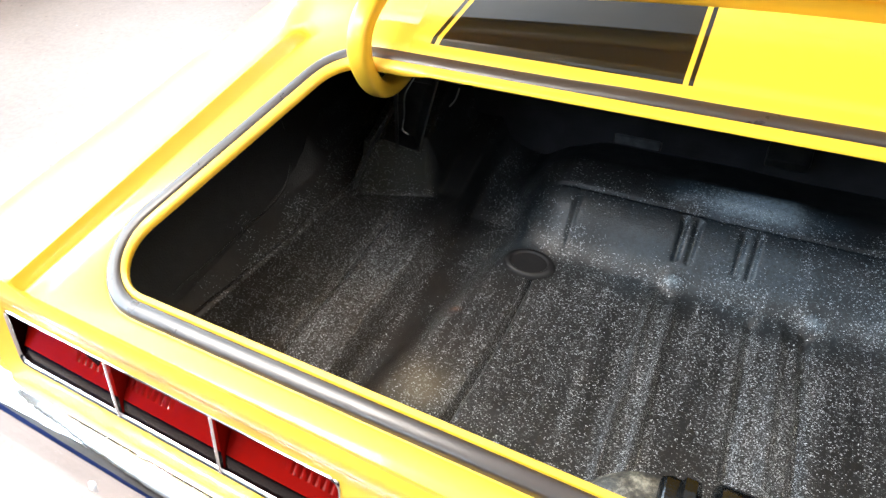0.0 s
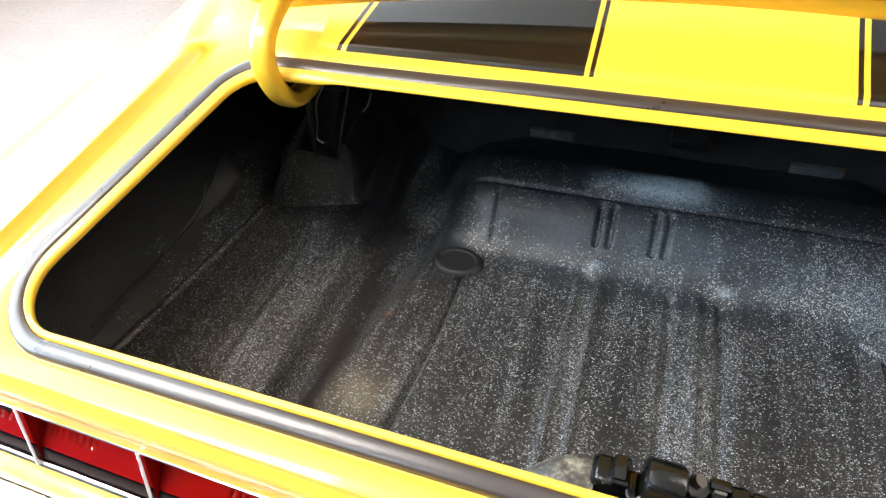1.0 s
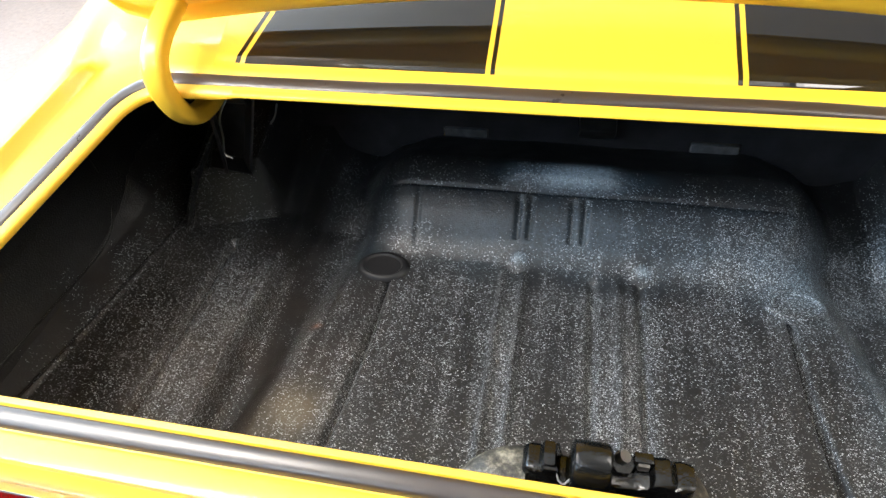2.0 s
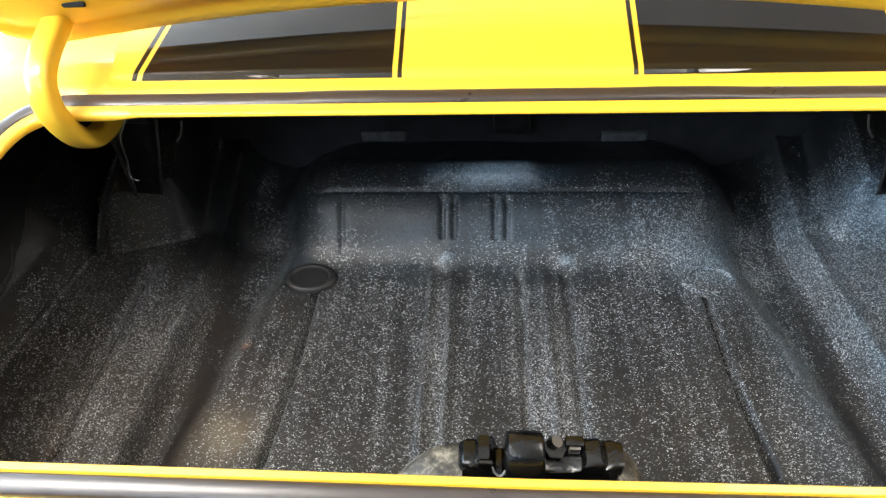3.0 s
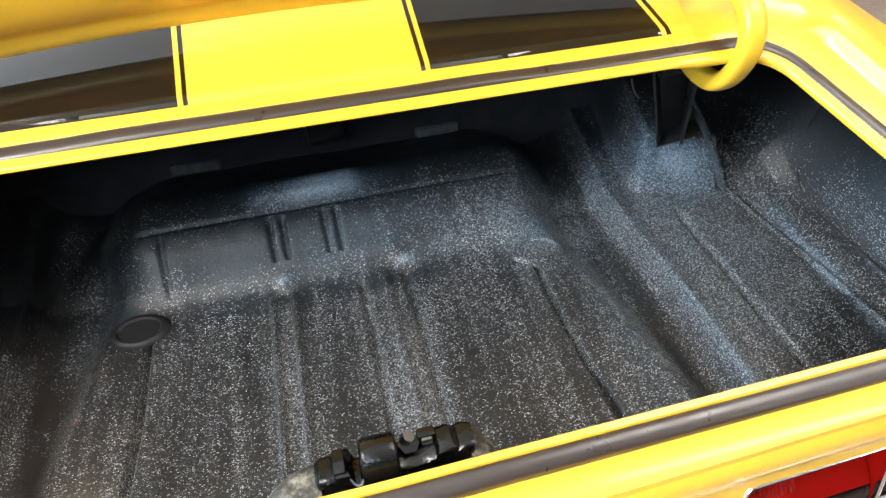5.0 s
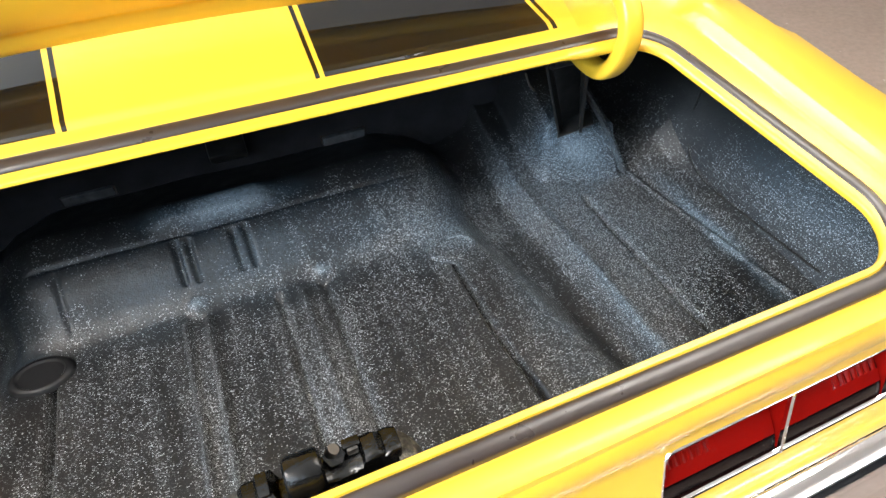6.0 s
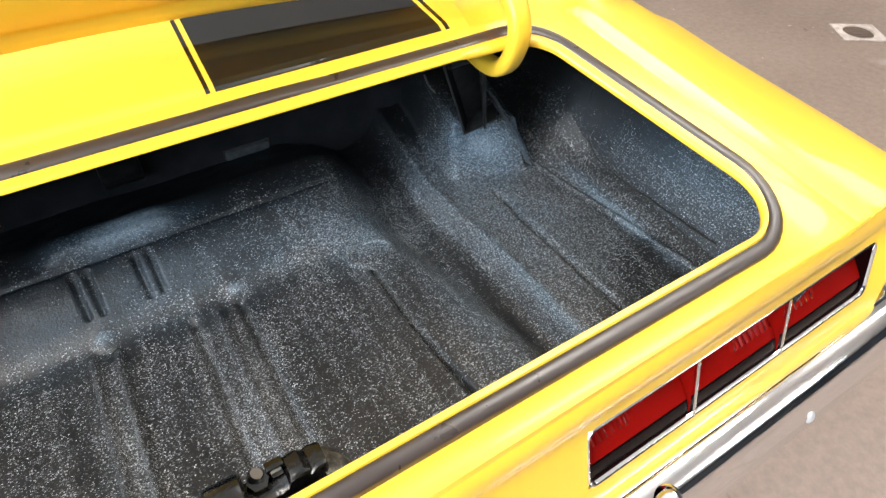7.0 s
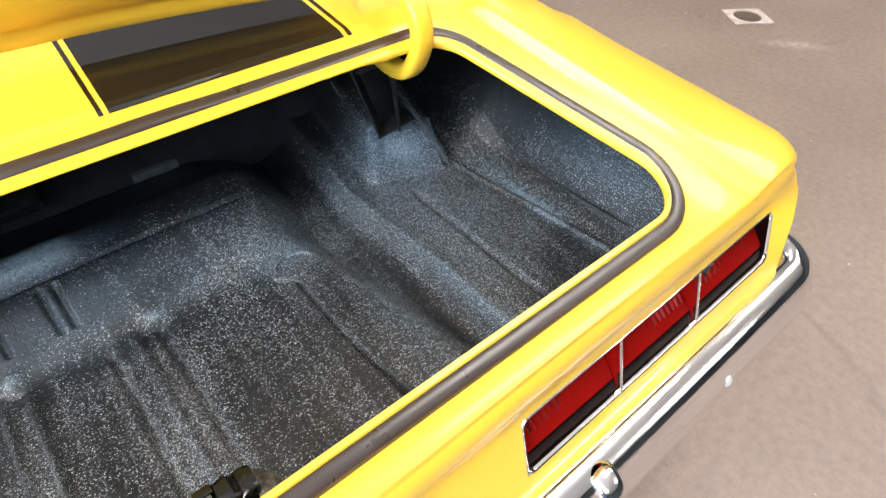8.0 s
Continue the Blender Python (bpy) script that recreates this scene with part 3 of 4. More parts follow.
half_n = len(EDGE) // 2
XEND = 0.838
right = [p for p in EDGE[:half_n + 1] if p[0] > XEND + 0.0005 and p[1] < 1.2]
right.append((XEND, tail_y(XEND, 0.795), 0.795))
for s in (1, -1):
    rows = []
    base = [(0.874, 2.6, 0.83), (0.874, 1.9, 0.825), (0.874, 1.4, 0.822)] + right
    for o, dz in SIDE:
        row = []
        for x, y, z in base:
            k = 1 - step(0.32, 0.47, y)
            zz = max(z + dz, 0.563)
            row.append((s * (x + o), y + (tail_y(XEND + o, zz) - tail_y(XEND, 0.795)) * k, z + dz))
        rows.append(row)
    carpart("quarter_side", loft(rows), YELLOW, "yellow rear body side", sharp=60)


# tail panel with the two openings for the lamps
LX = [0.325, 0.860]
LZ = [0.606, 0.692]
DIV = [0.325, 0.4935, 0.6625, 0.860]
XL = (LX[1] + 0.058 * 0.6 / (XEND - 0.6)) / (1 + 0.058 / (XEND - 0.6))
xs = sorted({0.0, 0.08, 0.16, 0.24, 0.29, LX[0], 0.40, 0.47, 0.54, 0.61, 0.68, 0.75, XL, XEND})
zs = [0.795, 0.793, 0.790, 0.786, 0.781, 0.773, 0.760, 0.742, 0.724, 0.705, LZ[1], 0.680, 0.665, 0.650, 0.632, LZ[0], 0.594, 0.582, 0.570, 0.563]
bm = bmesh.new()
allx = [-x for x in xs[:0:-1]] + xs


def wide(x, z):
    return x + math.copysign(swell(z) * max(0.0, abs(x) - 0.6) / (XEND - 0.6), x)


vv = [[bm.verts.new((wide(x, z), tail_y(wide(x, z), z), z)) for x in allx] for z in zs]
for j in range(len(zs) - 1):
    for i in range(len(allx) - 1):
        xm, zm = abs(allx[i] + allx[i + 1]) / 2, (zs[j] + zs[j + 1]) / 2
        if LX[0] < xm < XL and LZ[0] < zm < LZ[1]:
            continue
        bm.faces.new((vv[j][i], vv[j][i + 1], vv[j + 1][i + 1], vv[j + 1][i]))
carpart("tail_panel", bm, YELLOW, "yellow tail panel between the lamps", sharp=50)
low = [[(wide(x, z), y + 0.009 * (abs(x) / 0.8) ** 2, z) for x in allx] for y, z in ((0.2805, 0.563), (0.290, 0.556), (0.305, 0.53), (0.315, 0.45), (0.33, 0.36), (0.40, 0.31))]
carpart("rear_valance", loft(low), YELLOW, "yellow lower valance behind the bumper")


# tail lamps
def tail_lamp(s):
    L = new("tail_lamp")
    L.parent = car
    L["label"] = "three-section red tail lamp in a chrome bezel"
    L.location = (0, 0, 0)
    ty = lambda x, z: tail_y(x, z)

    def outline(inset):
        out = []
        x0, x1, z0, z1, r = LX[0] + inset, LX[1] - inset, LZ[0] + inset, LZ[1] - inset, 0.012
        for cx, cz, a0 in ((x1 - r, z1 - r, 0), (x0 + r, z1 - r, 90), (x0 + r, z0 + r, 180), (x1 - r, z0 + r, 270)):
            for k in range(6):
                a = radians(a0 + 18 * k)
                out.append((cx + r * math.cos(a), cz + r * math.sin(a)))
        return out

    rows = []
    for inset, dy in ((-0.0014, 0.001), (-0.0010, -0.0012), (0.0002, -0.0020), (0.0014, -0.0014), (0.0024, 0.000), (0.003, 0.003)):
        rows.append([(s * x, ty(x, z) + dy, z) for x, z in outline(inset)])
    carpart("bezel", loft(rows, True), CHROME, "thin chrome bezel", L)
    rows = [[(s * x, ty(x, z) + dy, z) for x, z in outline(i)] for i, dy in ((0.003, 0.002), (0.0035, 0.050), (0.010, 0.056))]
    carpart("housing", loft(rows, True, False), HOUSING, "black recessed housing", L)
    for k in range(3):
        a, b = DIV[k] + 0.004, DIV[k + 1] - 0.004
        nx = 48
        rows = []
        prof = [(0.6905, 0.0460), (0.684, 0.0420), (0.676, 0.0372), (0.668, 0.0324), (0.660, 0.0274), (0.651, 0.0220), (0.640, 0.0152), (0.628, 0.0078)]
        for z, d in prof:
            row = []
            for i in range(nx + 1):
                x = a + (b - a) * i / nx
                u = i / nx
                w = u if k != 1 else 1 - u
                rib = 0.0085 * (1 if i % 3 == 0 else 0) * (1 - step(0.40, 0.55, w)) * step(0.640, 0.655, z)
                row.append((s * x, ty(x, z) + d + rib, z))
            rows.append(row)
        carpart("lens", loft(rows), LENS, "", L, sharp=20)
        strip_rows = [[(s * (a + (b - a) * i / 8), ty(a + (b - a) * i / 8, z) + d, z) for i in range(9)] for z, d in ((0.628, 0.0078), (0.626, 0.0066), (0.620, 0.0054), (0.613, 0.0046), (0.609, 0.0046))]
        carpart("lower_trim", loft(strip_rows), TRIM, "glossy black strip under the lens", L)
    for k in (1, 2):
        x = DIV[k]
        b = bmesh.new()
        for y0, y1, w in ((-0.0025, 0.003, 0.0026),):
            rows = []
            for z in (LZ[0] + 0.001, 0.63, 0.66, LZ[1]):
                y = ty(x, z)
                rows.append([(s * (x - w), y + y1, z), (s * (x - w), y + y0 + 0.001, z), (s * (x - w * 0.5), y + y0, z), (s * (x + w * 0.5), y + y0, z), (s * (x + w), y + y0 + 0.001, z), (s * (x + w), y + y1, z)])
            loft(rows, True, True, b)
        carpart("divider", b, CHROME, "chrome divider bar", L)
        rows = []
        for z in (LZ[0] + 0.002, 0.63, 0.66, LZ[1] - 0.002):
            y = ty(x, z)
            rows.append([(s * (x - 0.0016), y + 0.003, z), (s * (x + 0.0016), y + 0.003, z), (s * (x + 0.0016), y + 0.052, z), (s * (x - 0.0016), y + 0.052, z)])
        carpart("partition_wall", loft(rows, True, True), LENS, "red wall between two lamp cells", L)
    return L


tail_lamp(1)
tail_lamp(-1)

# bumper, turned round the corners
bplan = [(x, 0.278 + 0.008 * (x / 0.91) ** 2) for x in (0.0, 0.1, 0.2, 0.3, 0.4, 0.5, 0.6, 0.7, 0.78, 0.84, 0.89, 0.925)]
for k in range(1, 13):
    a = math.pi / 2 * k / 12
    bplan.append((0.928 + 0.050 * math.sin(a), 0.3375 - 0.051 * math.cos(a)))
bplan += [(0.979, 0.38), (0.979, 0.45), (0.979, 0.53)]
BPROF = [(-0.012, 0.572), (0.000, 0.582), (0.010, 0.5825), (0.024, 0.576), (0.0315, 0.569), (0.0345, 0.561), (0.0375, 0.548), (0.046, 0.535), (0.0500, 0.515), (0.0490, 0.488), (0.042, 0.466), (0.030, 0.452), (0.010, 0.446), (-0.012, 0.446)]
fullplan = [(-x, y) for x, y in bplan[:0:-1]] + bplan
rows = []
for i, (x, y) in enumerate(fullplan):
    a, b = fullplan[max(i - 1, 0)], fullplan[min(i + 1, len(fullplan) - 1)]
    tx, tyy = b[0] - a[0], b[1] - a[1]
    ln = math.hypot(tx, tyy)
    nx, ny = tyy / ln, -tx / ln
    rows.append([(x + nx * (o + 0.007 * step(0.0, 0.04, o)), y + ny * (o + 0.007 * step(0.0, 0.04, o)), z - 0.011) for o, z in BPROF])
bumper = carpart("rear_bumper", loft(rows, True, True), CHROME, "polished chrome rear bumper", sharp=55)


def dome(c, r, out=(0, -1, 0.15), flat=0.75):
    q = Vector(out).to_track_quat("Z", "Y").to_matrix()
    rows = []
    for k in range(6):
        a = math.pi / 2 * k / 5.02
        rows.append([Vector(c) + q @ Vector((r * math.cos(a) * math.cos(t), r * math.cos(a) * math.sin(t), flat * r * math.sin(a))) for t in (2 * math.pi * j / 18 for j in range(18))])
    return loft(rows, True, True)


for s in (1, -1):
    carpart("bumper_bolt", dome((s * 0.69, 0.2345, 0.520), 0.0115, (0, -0.75, 0.65)), ZINC, "round polished bolt head", bumper)
    gp = smooth_path([(s * 0.415, 0.285, 0.545), (s * 0.415, 0.262, 0.556), (s * 0.415, 0.244, 0.558), (s * 0.415, 0.228, 0.546), (s * 0.415, 0.220, 0.515), (s * 0.415, 0.222, 0.47), (s * 0.415, 0.245, 0.435)], 6)
    prof = [(0.021 * math.cos(t), 0.013 * math.sin(t)) for t in (2 * math.pi * j / 24 for j in range(24))]
    carpart("bumper_guard", sweep(gp, prof), CHROME, "rounded chrome bumper guard", bumper)


def seam_x(y):
    """Where the outer seam of the floor runs."""
    return 0.668 - 0.150 * (min(y, 0.80) - 0.50)


def softcap(t):
    """Rises with t and levels off smoothly at one."""
    return -math.log(math.exp(-5 * t) + math.exp(-5)) / 5


# trunk floor: one pressed sheet with channels, beads and the rise over the axle
def trunk_z(x, y):
    a = abs(x)
    z = 0.606
    # trough between the middle and the outer floor
    inner = min(max(0.344 + (0.721 - y) * 0.205, 0.325), 0.405)
    outer = 0.452 - 0.06 * max(0.0, y - 0.60)
    z -= 0.024 * step(inner - 0.022, inner + 0.030, a) * (1 - step(outer - 0.022, outer + 0.004, a))
    z += 0.015 * step(outer - 0.010, outer + 0.004, a) - 0.004 * math.exp(-((a - outer - 0.03) / 0.02) ** 2)
    # narrow groove and long beads
    run = step(0.44, 0.47, y) * (1 - step(0.745, 0.765, y))
    z -= 0.013 * math.exp(-((a - 0.527) / 0.0048) ** 2) * run
    for bx, w, h in ((-0.107, 0.0048, 0.008), (-0.078, 0.0048, 0.008), (0.020, 0.006, -0.008), (0.085, 0.006, -0.0085), (0.055, 0.007, 0.006)):
        z += h * math.exp(-((x - bx) / w) ** 2) * run
    z -= 0.014 * math.exp(-((a - 0.275 - 0.08 * max(0, 0.6 - y)) / 0.0045) ** 2) * run
    # rise at the front
    foot = 0.770 + 0.05 * step(0.25, 0.39, a)
    if a < 0.47:
        up = 0.018 * math.log1p(math.exp(min(40.0, (y - foot + 0.004) / 0.018)))
        block = 1 - step(0.275, 0.430, a + 0.25 * max(0.0, y - 0.840))
        z += block * (0.0905 * softcap(up / 0.088) * step(-0.02, 0.06, up) + 0.16 * min(max(0.0, y - 0.853), 0.04) - 0.30 * max(0.0, y - 0.900))
        z += 0.011 * step(0.857, 0.872, y) * (1 - step(0.884, 0.915, y)) * step(-0.130, -0.090, x) * (1 - step(0.030, 0.065, x)) 
        z -= 0.0030 * math.exp(-((y - 0.8535) / 0.0022) ** 2) * (1 - step(0.24, 0.30, a))
        for sx in (-0.085, -0.007):
            z -= 0.011 * (math.exp(-((x - sx - 0.009) / 0.0036) ** 2) + math.exp(-((x - sx + 0.009) / 0.0036) ** 2)) * step(0.799, 0.805, y) * (1 - step(0.842, 0.850, y))
        z -= 0.004 * math.exp(-((x + 0.245) / 0.004) ** 2) * step(0.78, 0.80, y) * (1 - step(0.845, 0.855, y))
    z += step(0.275, 0.430, a) * (1 - step(0.60, 0.66, a)) * 0.40 * max(0.0, y - 0.830)
    for sx in (-0.088, 0.088):
        z += 0.006 * math.exp(-((x - sx) / 0.012) ** 2 - ((y - 0.775) / 0.011) ** 2) - 0.003 * math.exp(-((x - sx) / 0.014) ** 2 - ((y - 0.757) / 0.006) ** 2)
    # sloping gusset panels under the hinges
    g = step(0.474, 0.503, a) * (1 - step(0.600, 0.612, a))
    z += g * min(max(0.0, (y - 0.806 + 0.33 * (a - 0.513))) * 2.4, 0.088)
    # outer seam and the rise to the body sides
    xr = seam_x(y)
    z += 0.0055 * math.exp(-((a - xr) / 0.0042) ** 2) * (1 - 0.8 * math.exp(-((y - 0.532) / 0.008) ** 2)) * (1 - step(0.85, 0.9, y))
    z += 0.50 * max(0.0, a - xr - 0.006) + 0.5 * max(0.0, a - xr - 0.055)
    z += 0.035 * step(0.725, 0.850, y) * step(xr - 0.02, xr + 0.08, a) * (1 - g)
    z += 0.0022 * noise.noise(Vector((x * 9, y * 9, 1.7))) + 0.0008 * noise.noise(Vector((x * 45, y * 45, 4.1)))
    return z


nx, ny = 560, 350
bm = bmesh.new()
gv = []
for j in range(ny + 1):
    y = 0.40 + 0.60 * j / ny
    gv.append([bm.verts.new((x, y, trunk_z(x, y))) for x in (-0.745 + 1.49 * i / nx for i in range(nx + 1))])
for j in range(ny):
    for i in range(nx):
        bm.faces.new((gv[j][i], gv[j][i + 1], gv[j + 1][i + 1], gv[j + 1][i]))
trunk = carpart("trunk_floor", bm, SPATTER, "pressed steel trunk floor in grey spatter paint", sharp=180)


def fleck_wall(name, rows, label=""):
    return carpart(name, loft(rows), SPATTER, label or "spatter-painted inner body panel")


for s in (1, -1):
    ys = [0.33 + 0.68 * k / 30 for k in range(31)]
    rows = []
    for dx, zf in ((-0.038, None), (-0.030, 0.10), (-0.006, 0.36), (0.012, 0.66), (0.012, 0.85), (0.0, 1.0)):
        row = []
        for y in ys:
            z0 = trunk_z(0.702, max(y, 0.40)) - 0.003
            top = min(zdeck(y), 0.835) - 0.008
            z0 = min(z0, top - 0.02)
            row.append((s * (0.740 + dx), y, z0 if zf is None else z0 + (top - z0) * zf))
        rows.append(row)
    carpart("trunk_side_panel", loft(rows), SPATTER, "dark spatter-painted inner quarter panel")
    seam = smooth_path([(s * 0.708, 0.46, 0.650), (s * 0.702, 0.60, 0.648), (s * 0.700, 0.690, 0.650), (s * 0.706, 0.735, 0.668), (s * 0.722, 0.768, 0.700), (s * 0.738, 0.782, 0.750), (s * 0.748, 0.786, 0.815)], 6)
    carpart("body_seam", sweep(seam, [(0.0012 * math.cos(t), 0.0022 * math.sin(t)) for t in (2 * math.pi * j / 8 for j in range(8))]), BLACK, "black sealed seam on the side panel")
# rear inner panel, seat partition and tray underside
fleck_wall("rear_inner_panel", [[(x, y, z) for x in (-0.76, -0.4, 0, 0.4, 0.76)] for y, z in ((0.352, 0.79), (0.365, 0.72), (0.40, 0.64), (0.405, 0.59))])
HOLES = [(-0.198, 0.688), (0.194, 0.684)]
bm = bmesh.new()
px = [-0.78, -0.45, -0.236, -0.16, 0.156, 0.232, 0.45, 0.78]
pz = [0.55, 0.678, 0.694, 0.80, 1.02]
pv = [[bm.verts.new((x, 0.985 + 0.05 * (z - 0.55), z)) for x in px] for z in pz]
for j in range(4):
    for i in range(7):
        if j == 1 and i in (2, 4):
            continue
        bm.faces.new((pv[j][i], pv[j][i + 1], pv[j + 1][i + 1], pv[j + 1][i]))
carpart("seat_partition", bm, DARK, "dark partition with two oblong holes")
for hx, hz in HOLES:
    carpart("hole_pad", box(bmesh.new(), (hx, 0.990, hz), (0.072, 0.009, 0.016), 0.0040), PAD, "grey padding showing in the hole")
carpart("tray_underside", loft([[(x, y, zdeck(y) - 0.03) for x in (-0.6, -0.3, 0, 0.3, 0.6)] for y in (0.735, 0.80, 0.90, 1.03)]), DARK, "dark underside of the panel by the window")
carpart("partition_bracket", box(bmesh.new(), (0.01, 0.955, 0.735), (0.055, 0.03, 0.022), 0.004, pose(0, 0, 0, 25, 0, 0)), BLACK, "small black bracket on the partition")

# rubber plugs in the floor
for s, h in ((-1, 0.004), (1, 0.005)):
    px0, py0 = s * 0.286, 0.744
    zc = trunk_z(px0, py0) + 0.0025
    tilt = 0.68 * (trunk_z(px0, py0 + 0.026) - trunk_z(px0, py0 - 0.026)) / 0.052
    rows = []
    for r, dz in ((0.041, -0.004), (0.038, h * 0.5), (0.034, h), (0.030, h), (0.027, h * 0.3), (0.0004, h * 0.2)):
        rows.append([(px0 + r * math.cos(t), py0 + 0.68 * r * math.sin(t), zc + tilt * r * math.sin(t) + dz) for t in (2 * math.pi * k / 28 for k in range(28))])
    carpart("floor_plug", loft(rows, True, False), PLUG if s < 0 else SPATTER, "round black rubber floor plug", trunk)

# hinges: painted gooseneck arms, black braces and torsion rods
for s in (1, -1):
    pth = smooth_path([(s * 0.476, 0.790, 0.888), (s * 0.477, 0.760, 0.876), (s * 0.478, 0.728, 0.874), (s * 0.479, 0.704, 0.883), (s * 0.480, 0.688, 0.905), (s * 0.481, 0.681, 0.935), (s * 0.481, 0.690, 0.962), (s * 0.481, 0.715, 0.980), (s * 0.481, 0.760, 0.997), (s * 0.480, 0.806, 1.030), (s * 0.479, 0.812, 1.090), (s * 0.478, 0.800, 1.17)], 6)
    prof = []
    for j in range(20):
        t = 2 * math.pi * j / 20
        c, sn = math.cos(t), math.sin(t)
        prof.append((0.0136 * math.copysign(abs(c) ** 0.6, c), 0.0108 * math.copysign(abs(sn) ** 0.6, sn)))
    carpart("hinge_arm", sweep(pth, prof), YELLOW, "yellow gooseneck hinge arm", sharp=70)
    b = bmesh.new()
    # pressed channel, tapering down to its foot
    top = [(0.424, 0.766), (0.445, 0.794), (0.498, 0.794), (0.484, 0.758)]
    low = [(0.496, 0.808), (0.516, 0.830), (0.545, 0.830), (0.526, 0.800)]
    rows = []
    for k in range(6):
        t = k / 5
        q = [(p[0] + (r[0] - p[0]) * t, p[1] + (r[1] - p[1]) * t) for p, r in zip(top, low)]
        z = 0.886 - 0.168 * t
        ring = [(x, y, z) for x, y in q] + [(q[3][0] + 0.005, q[3][1] - 0.001, z), (q[2][0] + 0.003, q[2][1] + 0.003, z), (q[1][0] - 0.002, q[1][1] + 0.003, z), (q[0][0] - 0.003, q[0][1] + 0.001, z)]
        rows.append([(s * x, y, zz) for x, y, zz in ring])
    loft(rows, True, True, b)
    foot = [(0.492, 0.806, 0.716), (0.547, 0.795, 0.733), (0.556, 0.822, 0.742), (0.512, 0.834, 0.724)]
    loft([[(s * x, y, z) for x, y, z in foot], [(s * x, y + 0.002, z - 0.004) for x, y, z in foot]], True, True, b)
    box(b, (s * 0.432, 0.772, 0.890), (0.11, 0.060, 0.012), 0.003)
    cyl(b, (s * 0.440, 0.775, 0.868), (s * 0.492, 0.775, 0.868), 0.010, 16)
    carpart("hinge_bracket", b, BLACK, "black sheet metal hinge bracket")
    if s < 0:
        rod = smooth_path([(s * 0.440, 0.735, 0.893), (s * 0.452, 0.722, 0.870), (s * 0.456, 0.720, 0.840), (s * 0.459, 0.716, 0.820), (s * 0.448, 0.712, 0.817)], 5)
        carpart("torsion_rod", sweep(rod, [(0.0011 * math.cos(t), 0.0011 * math.sin(t)) for t in (2 * math.pi * j / 8 for j in range(8))]), STEEL, "thin bent steel rod")
    tab = smooth_path([(s * 0.395, 0.762, 0.868), (s * 0.400, 0.758, 0.852), (s * 0.408, 0.756, 0.842)], 4)
    carpart("spring_hook", sweep(tab, [(0.0014 * math.cos(t), 0.0012 * math.sin(t)) for t in (2 * math.pi * j / 8 for j in range(8))]), STEEL, "small hooked spring end")
    rib = smooth_path([(s * 0.516, 0.796, 0.800), (s * 0.545, 0.791, 0.757), (s * 0.580, 0.783, 0.700), (s * 0.608, 0.772, 0.636)], 5)
    carpart("gusset_flange", sweep(rib, [(0.0012, -0.009), (0.0018, 0.010), (-0.0018, 0.010), (-0.0012, -0.009)]), SPATTER, "standing flange beside the gusset")


# small cover plate on the gusset
bm = bmesh.new()
rows = []
for z in (0.671, 0.688):
    rows.append([(a, 0.8035 - 0.33 * (a - 0.513) + (z - 0.606) / 2.4, z) for a in (0.517, 0.553)])
back = [[(x, y + 0.004, z) for x, y, z in r] for r in rows]
loft([rows[0] + back[0][::-1], rows[1] + back[1][::-1]], True, True, bm)
# black backing, added to draw a dark outline round the plate
rim = []
for z in (0.6695, 0.6895):
    rim.append([(a, 0.8052 - 0.33 * (a - 0.513) + (z - 0.606) / 2.4, z) for a in (0.5155, 0.5545)])
edge = bmesh.new()
loft([rim[0] + [(x, y + 0.003, z) for x, y, z in rim[0][::-1]], rim[1] + [(x, y + 0.003, z) for x, y, z in rim[1][::-1]]], True, True, edge)
carpart("cover_backing", edge, BLACK, "thin black backing that outlines the cover plate")
carpart("cover_plate", bm, SPATTER, "small rectangular cover plate on the gusset")


# latch on the rear lip
latch = new("trunk_latch")
latch.parent = car
latch["label"] = "black trunk latch with a steel pin"
for x0, x1 in ((-0.051, -0.125), (0.073, 0.106)):
    rows = []
    for k in range(9):
        t = k / 8
        top, yf = 0.786 - 0.045 * t ** 2.6, 0.406 - 0.034 * t ** 2
        wave = 0.002 * math.sin(7 * t + x0 * 50)
        rows.append([(x0 + (x1 - x0) * t, y, z) for y, z in ((0.356, 0.66), (0.357, top - 0.006), (0.362, top + wave), (yf - 0.012, top + 0.002 + wave), (yf - 0.003, top - 0.003), (yf, top - 0.012), (yf + 0.012, 0.66))])
    carpart("latch_support", loft(rows, True, True), MOTTLE, "mottled grey-brown latch support", latch, sharp=80)
# stamped case: one silhouette with its tabs and notches, given depth
CASE = [(-0.054, 0.700), (-0.054, 0.793), (-0.050, 0.797), (-0.041, 0.796), (-0.039, 0.802), (-0.028, 0.802), (-0.026, 0.792), (-0.0235, 0.781), (-0.019, 0.781), (-0.017, 0.790), (0.016, 0.790), (0.020, 0.788), (0.036, 0.790), (0.044, 0.793), (0.047, 0.801), (0.058, 0.803), (0.064, 0.797), (0.070, 0.800), (0.077, 0.798), (0.081, 0.700)]
cx, cz = 0.012, 0.745
rows = []
for y, k in ((0.377, 0.955), (0.379, 0.985), (0.382, 1.0), (0.396, 1.0), (0.399, 0.985), (0.401, 0.95)):
    rows.append([(cx + (x - cx) * k, y, cz + (z - cz) * k) for x, z in CASE])
carpart("latch_case", loft(rows, True, True), LATCHM, "black stamped latch case", latch, sharp=45)
rows = []
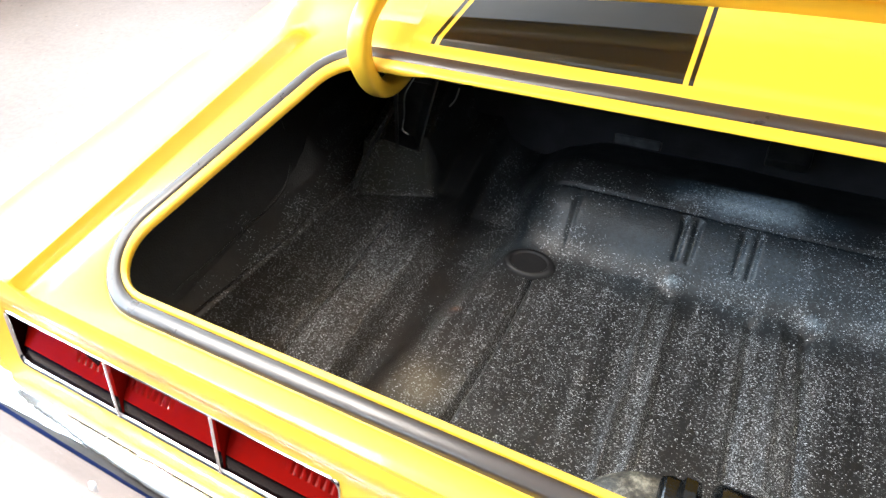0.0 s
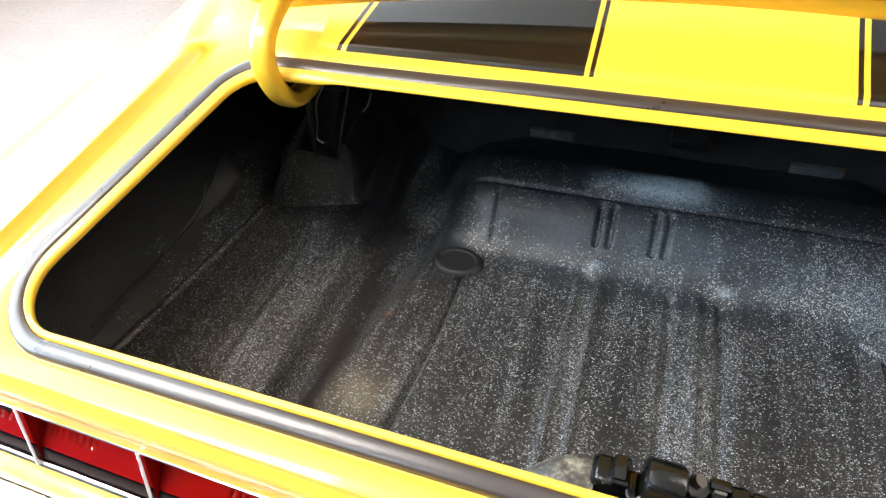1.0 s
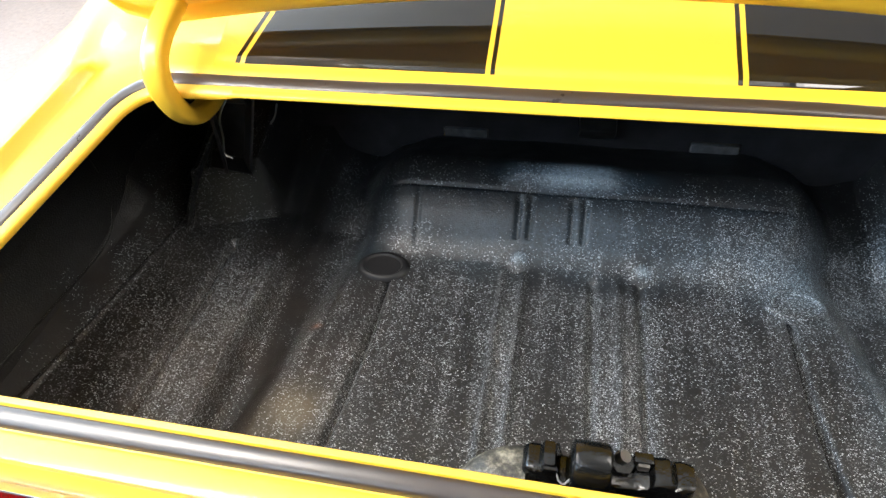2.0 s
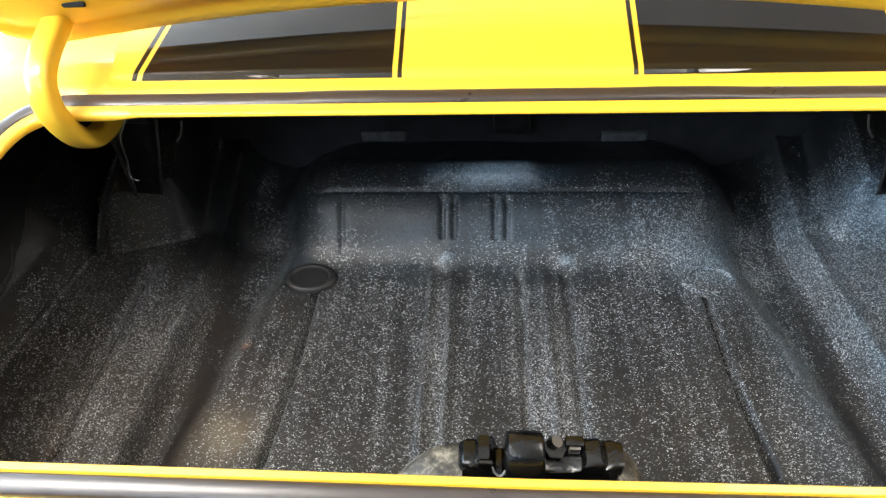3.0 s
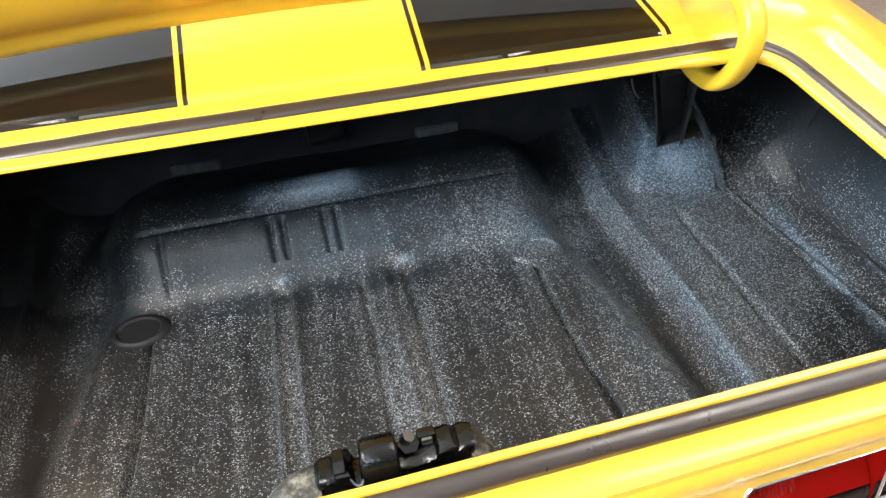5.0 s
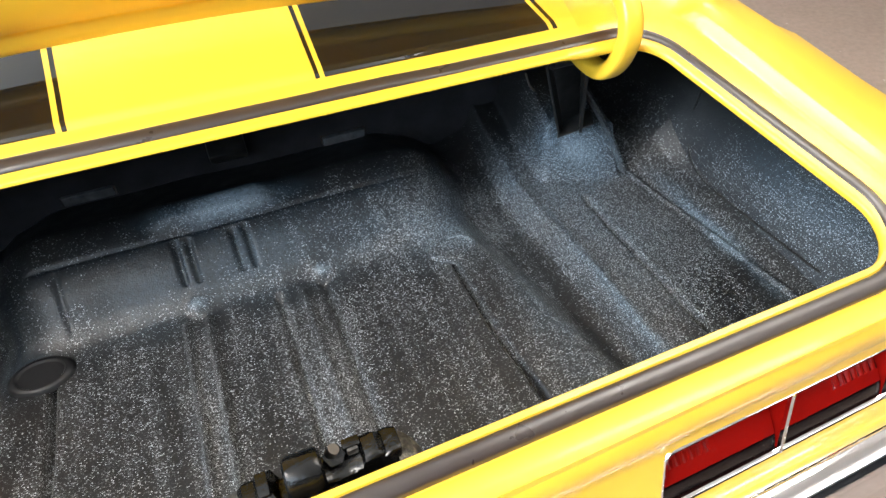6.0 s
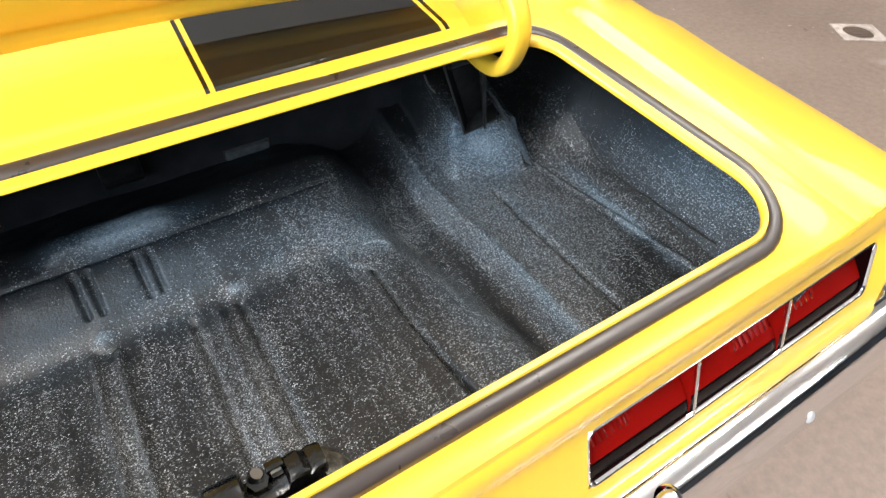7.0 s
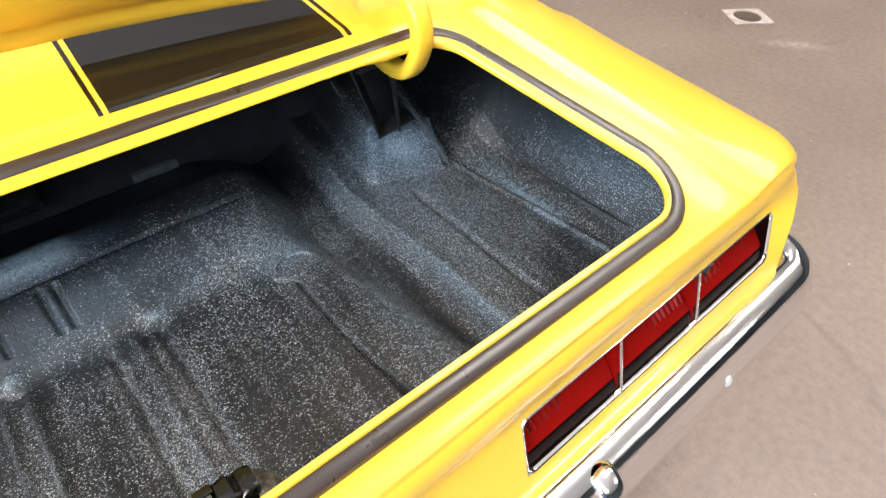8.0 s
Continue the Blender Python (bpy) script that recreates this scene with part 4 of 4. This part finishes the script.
for x, k in ((-0.0165, 0.86), (-0.0145, 0.97), (-0.0115, 1.0), (0.008, 1.0), (0.0115, 0.97), (0.0135, 0.86)):
    rows.append([(x, 0.386 + 0.019 * k * math.cos(t), 0.794 + 0.027 * k * math.sin(t)) for t in (math.pi * j / 14 for j in range(15))] + [(x, 0.370, 0.740), (x, 0.402, 0.740)])
carpart("latch_body", loft(rows, True, True), LATCHM, "rounded glossy black latch body", latch)
rows = []
for y, k in ((0.379, 0.9), (0.381, 1.0), (0.396, 1.0), (0.399, 0.9)):
    rows.append([(-0.0335 + sx * 0.006 * k, y, 0.793 + sz * 0.0125 * k) for sx, sz in ((-1, -1), (1, -1), (1, 0.7), (0.7, 1), (-0.7, 1), (-1, 0.7))])
carpart("latch_ear", loft(rows, True, True), LATCHM, "", latch)
b = cyl(bmesh.new(), (0.024, 0.399, 0.780), (0.024, 0.394, 0.797), 0.0095, 6)
carpart("latch_knob", b, LATCHM, "", latch)
b = cyl(bmesh.new(), (0.020, 0.397, 0.793), (0.025, 0.396, 0.803), 0.0050, 16)
carpart("latch_pin", b, STEEL, "bare steel latch pin", latch)
b = box(bmesh.new(), (0.039, 0.397, 0.797), (0.015, 0.009, 0.012), 0.002)
carpart("latch_guide", b, LATCHM, "", latch)
carpart("latch_catch", box(bmesh.new(), (0.039, 0.3925, 0.797), (0.009, 0.005, 0.008), 0.0015), STEEL, "bare steel catch", latch)
wirep = smooth_path([(-0.027, 0.378, 0.796), (-0.0245, 0.3765, 0.785), (-0.020, 0.376, 0.781), (-0.0165, 0.376, 0.790)], 5)
carpart("latch_spring", sweep(wirep, [(0.0009 * math.cos(t), 0.0009 * math.sin(t)) for t in (2 * math.pi * j / 8 for j in range(8))]), ZINC, "bright bent spring wire", latch)


# trunk lid, swung open; its lower edge hangs over the panel by the window
def lid_point(u, v, off=0.0):
    """u across from -1 to 1, v up the lid from its lower edge, off towards its underside."""
    x = 0.575 * u
    lean = radians(66)
    w = min(1.0, abs(u))
    y = 0.812 - 0.040 * w * w - v * math.cos(lean) - off * math.sin(lean)
    z = 0.990 - 0.036 * w * w + v * math.sin(lean) - off * math.cos(lean)
    return (x, y, z)


LIDP = [(0.0, 0.000), (0.0, 0.004), (0.004, 0.007), (0.014, 0.007), (0.020, 0.0035), (0.026, 0.0035), (0.034, 0.013), (0.052, 0.017), (0.075, 0.018), (0.085, 0.014), (0.12, 0.012), (0.32, 0.012), (0.36, 0.018), (0.40, 0.018), (0.415, 0.006), (0.42, 0.0), (0.30, -0.006), (0.12, -0.006), (0.03, -0.003)]
us = [-1 + 2 * k / 48 for k in range(49)]
rows = []
for v, off in LIDP:
    row = []
    for u in us:
        e = max(0.0, (abs(u) - 0.86) / 0.14)
        lift = 0.075 * (1 - math.sqrt(max(0.0, 1 - e * e)))
        vv_ = lift + v * (0.42 - 2 * lift) / 0.42
        row.append(lid_point(u, vv_, off * (1 - 0.7 * e)))
    rows.append(row)
rows.append(rows[0])
lid = carpart("trunk_lid", loft(rows), YELLOW, "open yellow trunk lid with a pressed inner frame", sharp=50)
c = Vector(lid_point(-0.78, 0.060, 0.0178))
carpart("access_slot", box(bmesh.new(), c, (0.024, 0.005, 0.006), 0.002, pose(0, 0, 0, -24, 0, 0)), DARK, "dark oblong slot in the lid frame", lid)
c = Vector(lid_point(0.575, 0.064, 0.0178))
carpart("lid_plug", dome(c, 0.012, (0, -0.91, -0.41), 0.25), ZINC, "small pale round plug in the lid frame", lid)

# rear window, roof and wheels that carry the body
rows = [[(x * (1 - 0.10 * t), 1.257 + 0.62 * t, zdeck(1.257) - 0.002 + 0.28 * t - 0.06 * t * t - 0.05 * (x / 0.6) ** 2 * t) for x in (-0.62, -0.4, -0.2, 0, 0.2, 0.4, 0.62)] for t in (0, 0.25, 0.5, 0.75, 1.0)]
carpart("rear_window", loft(rows), GLASS, "sloping rear window")
zr = zdeck(1.257) + 0.218
rows = [[(x, 1.877 + 0.72 * t, zr + 0.03 * math.sin(math.pi * t / 2) - 0.05 * (x / 0.62) ** 2) for x in (-0.66, -0.56, -0.3, 0, 0.3, 0.56, 0.66)] for t in (0, 0.3, 0.6, 1.0)]
carpart("roof", loft(rows), YELLOW, "yellow roof")
for s in (1, -1):
    rows = [[(s * 0.62, 1.257, zdeck(1.257)), (s * 0.56, 1.877, zr - 0.05), (s * 0.56, 2.597, zr - 0.02)], [(s * 0.72, 1.257, 0.99), (s * 0.66, 1.90, 1.20), (s * 0.66, 2.597, 1.23)], [(s * 0.862, 1.257, 0.82), (s * 0.862, 1.90, 0.83), (s * 0.862, 2.597, 0.84)]]
    carpart("roof_pillar", loft(rows), YELLOW, "wide yellow roof pillar")
carpart("cabin_bulkhead", loft([[(x, 2.6, z) for x in (-0.92, 0, 0.92)] for z in (0.31, 0.8, 1.2)]), BLACK, "dark bulkhead at the cabin")
carpart("underbody", box(bmesh.new(), (0, 1.5, 0.36), (1.76, 2.2, 0.03)), BLACK, "dark underbody")
for s in (1, -1):
    wheel = new("rear_wheel")
    wheel.parent = car
    wheel["label"] = "black tyre on a dark steel rim"
    cx, cy, R = s * 0.76, 1.30, 0.33
    rows = []
    for o, r in ((-0.10, 0.20), (-0.11, 0.27), (-0.095, 0.315), (-0.06, 0.329), (0.06, 0.329), (0.095, 0.315), (0.11, 0.27), (0.10, 0.20)):
        rows.append([(cx + o, cy + r * math.cos(t), R + r * math.sin(t)) for t in (2 * math.pi * k / 40 for k in range(40))])
    carpart("tyre", loft(rows, True, False), TYRE, "", wheel)
    rows = []
    for o, r in ((-0.08, 0.201), (-0.08, 0.02), (0.06, 0.02), (0.085, 0.12), (0.095, 0.201)):
        rows.append([(cx + s * o, cy + r * math.cos(t), R + r * math.sin(t)) for t in (2 * math.pi * k / 40 for k in range(40))])
    carpart("rim", loft(rows, True, True), STEEL, "", wheel)
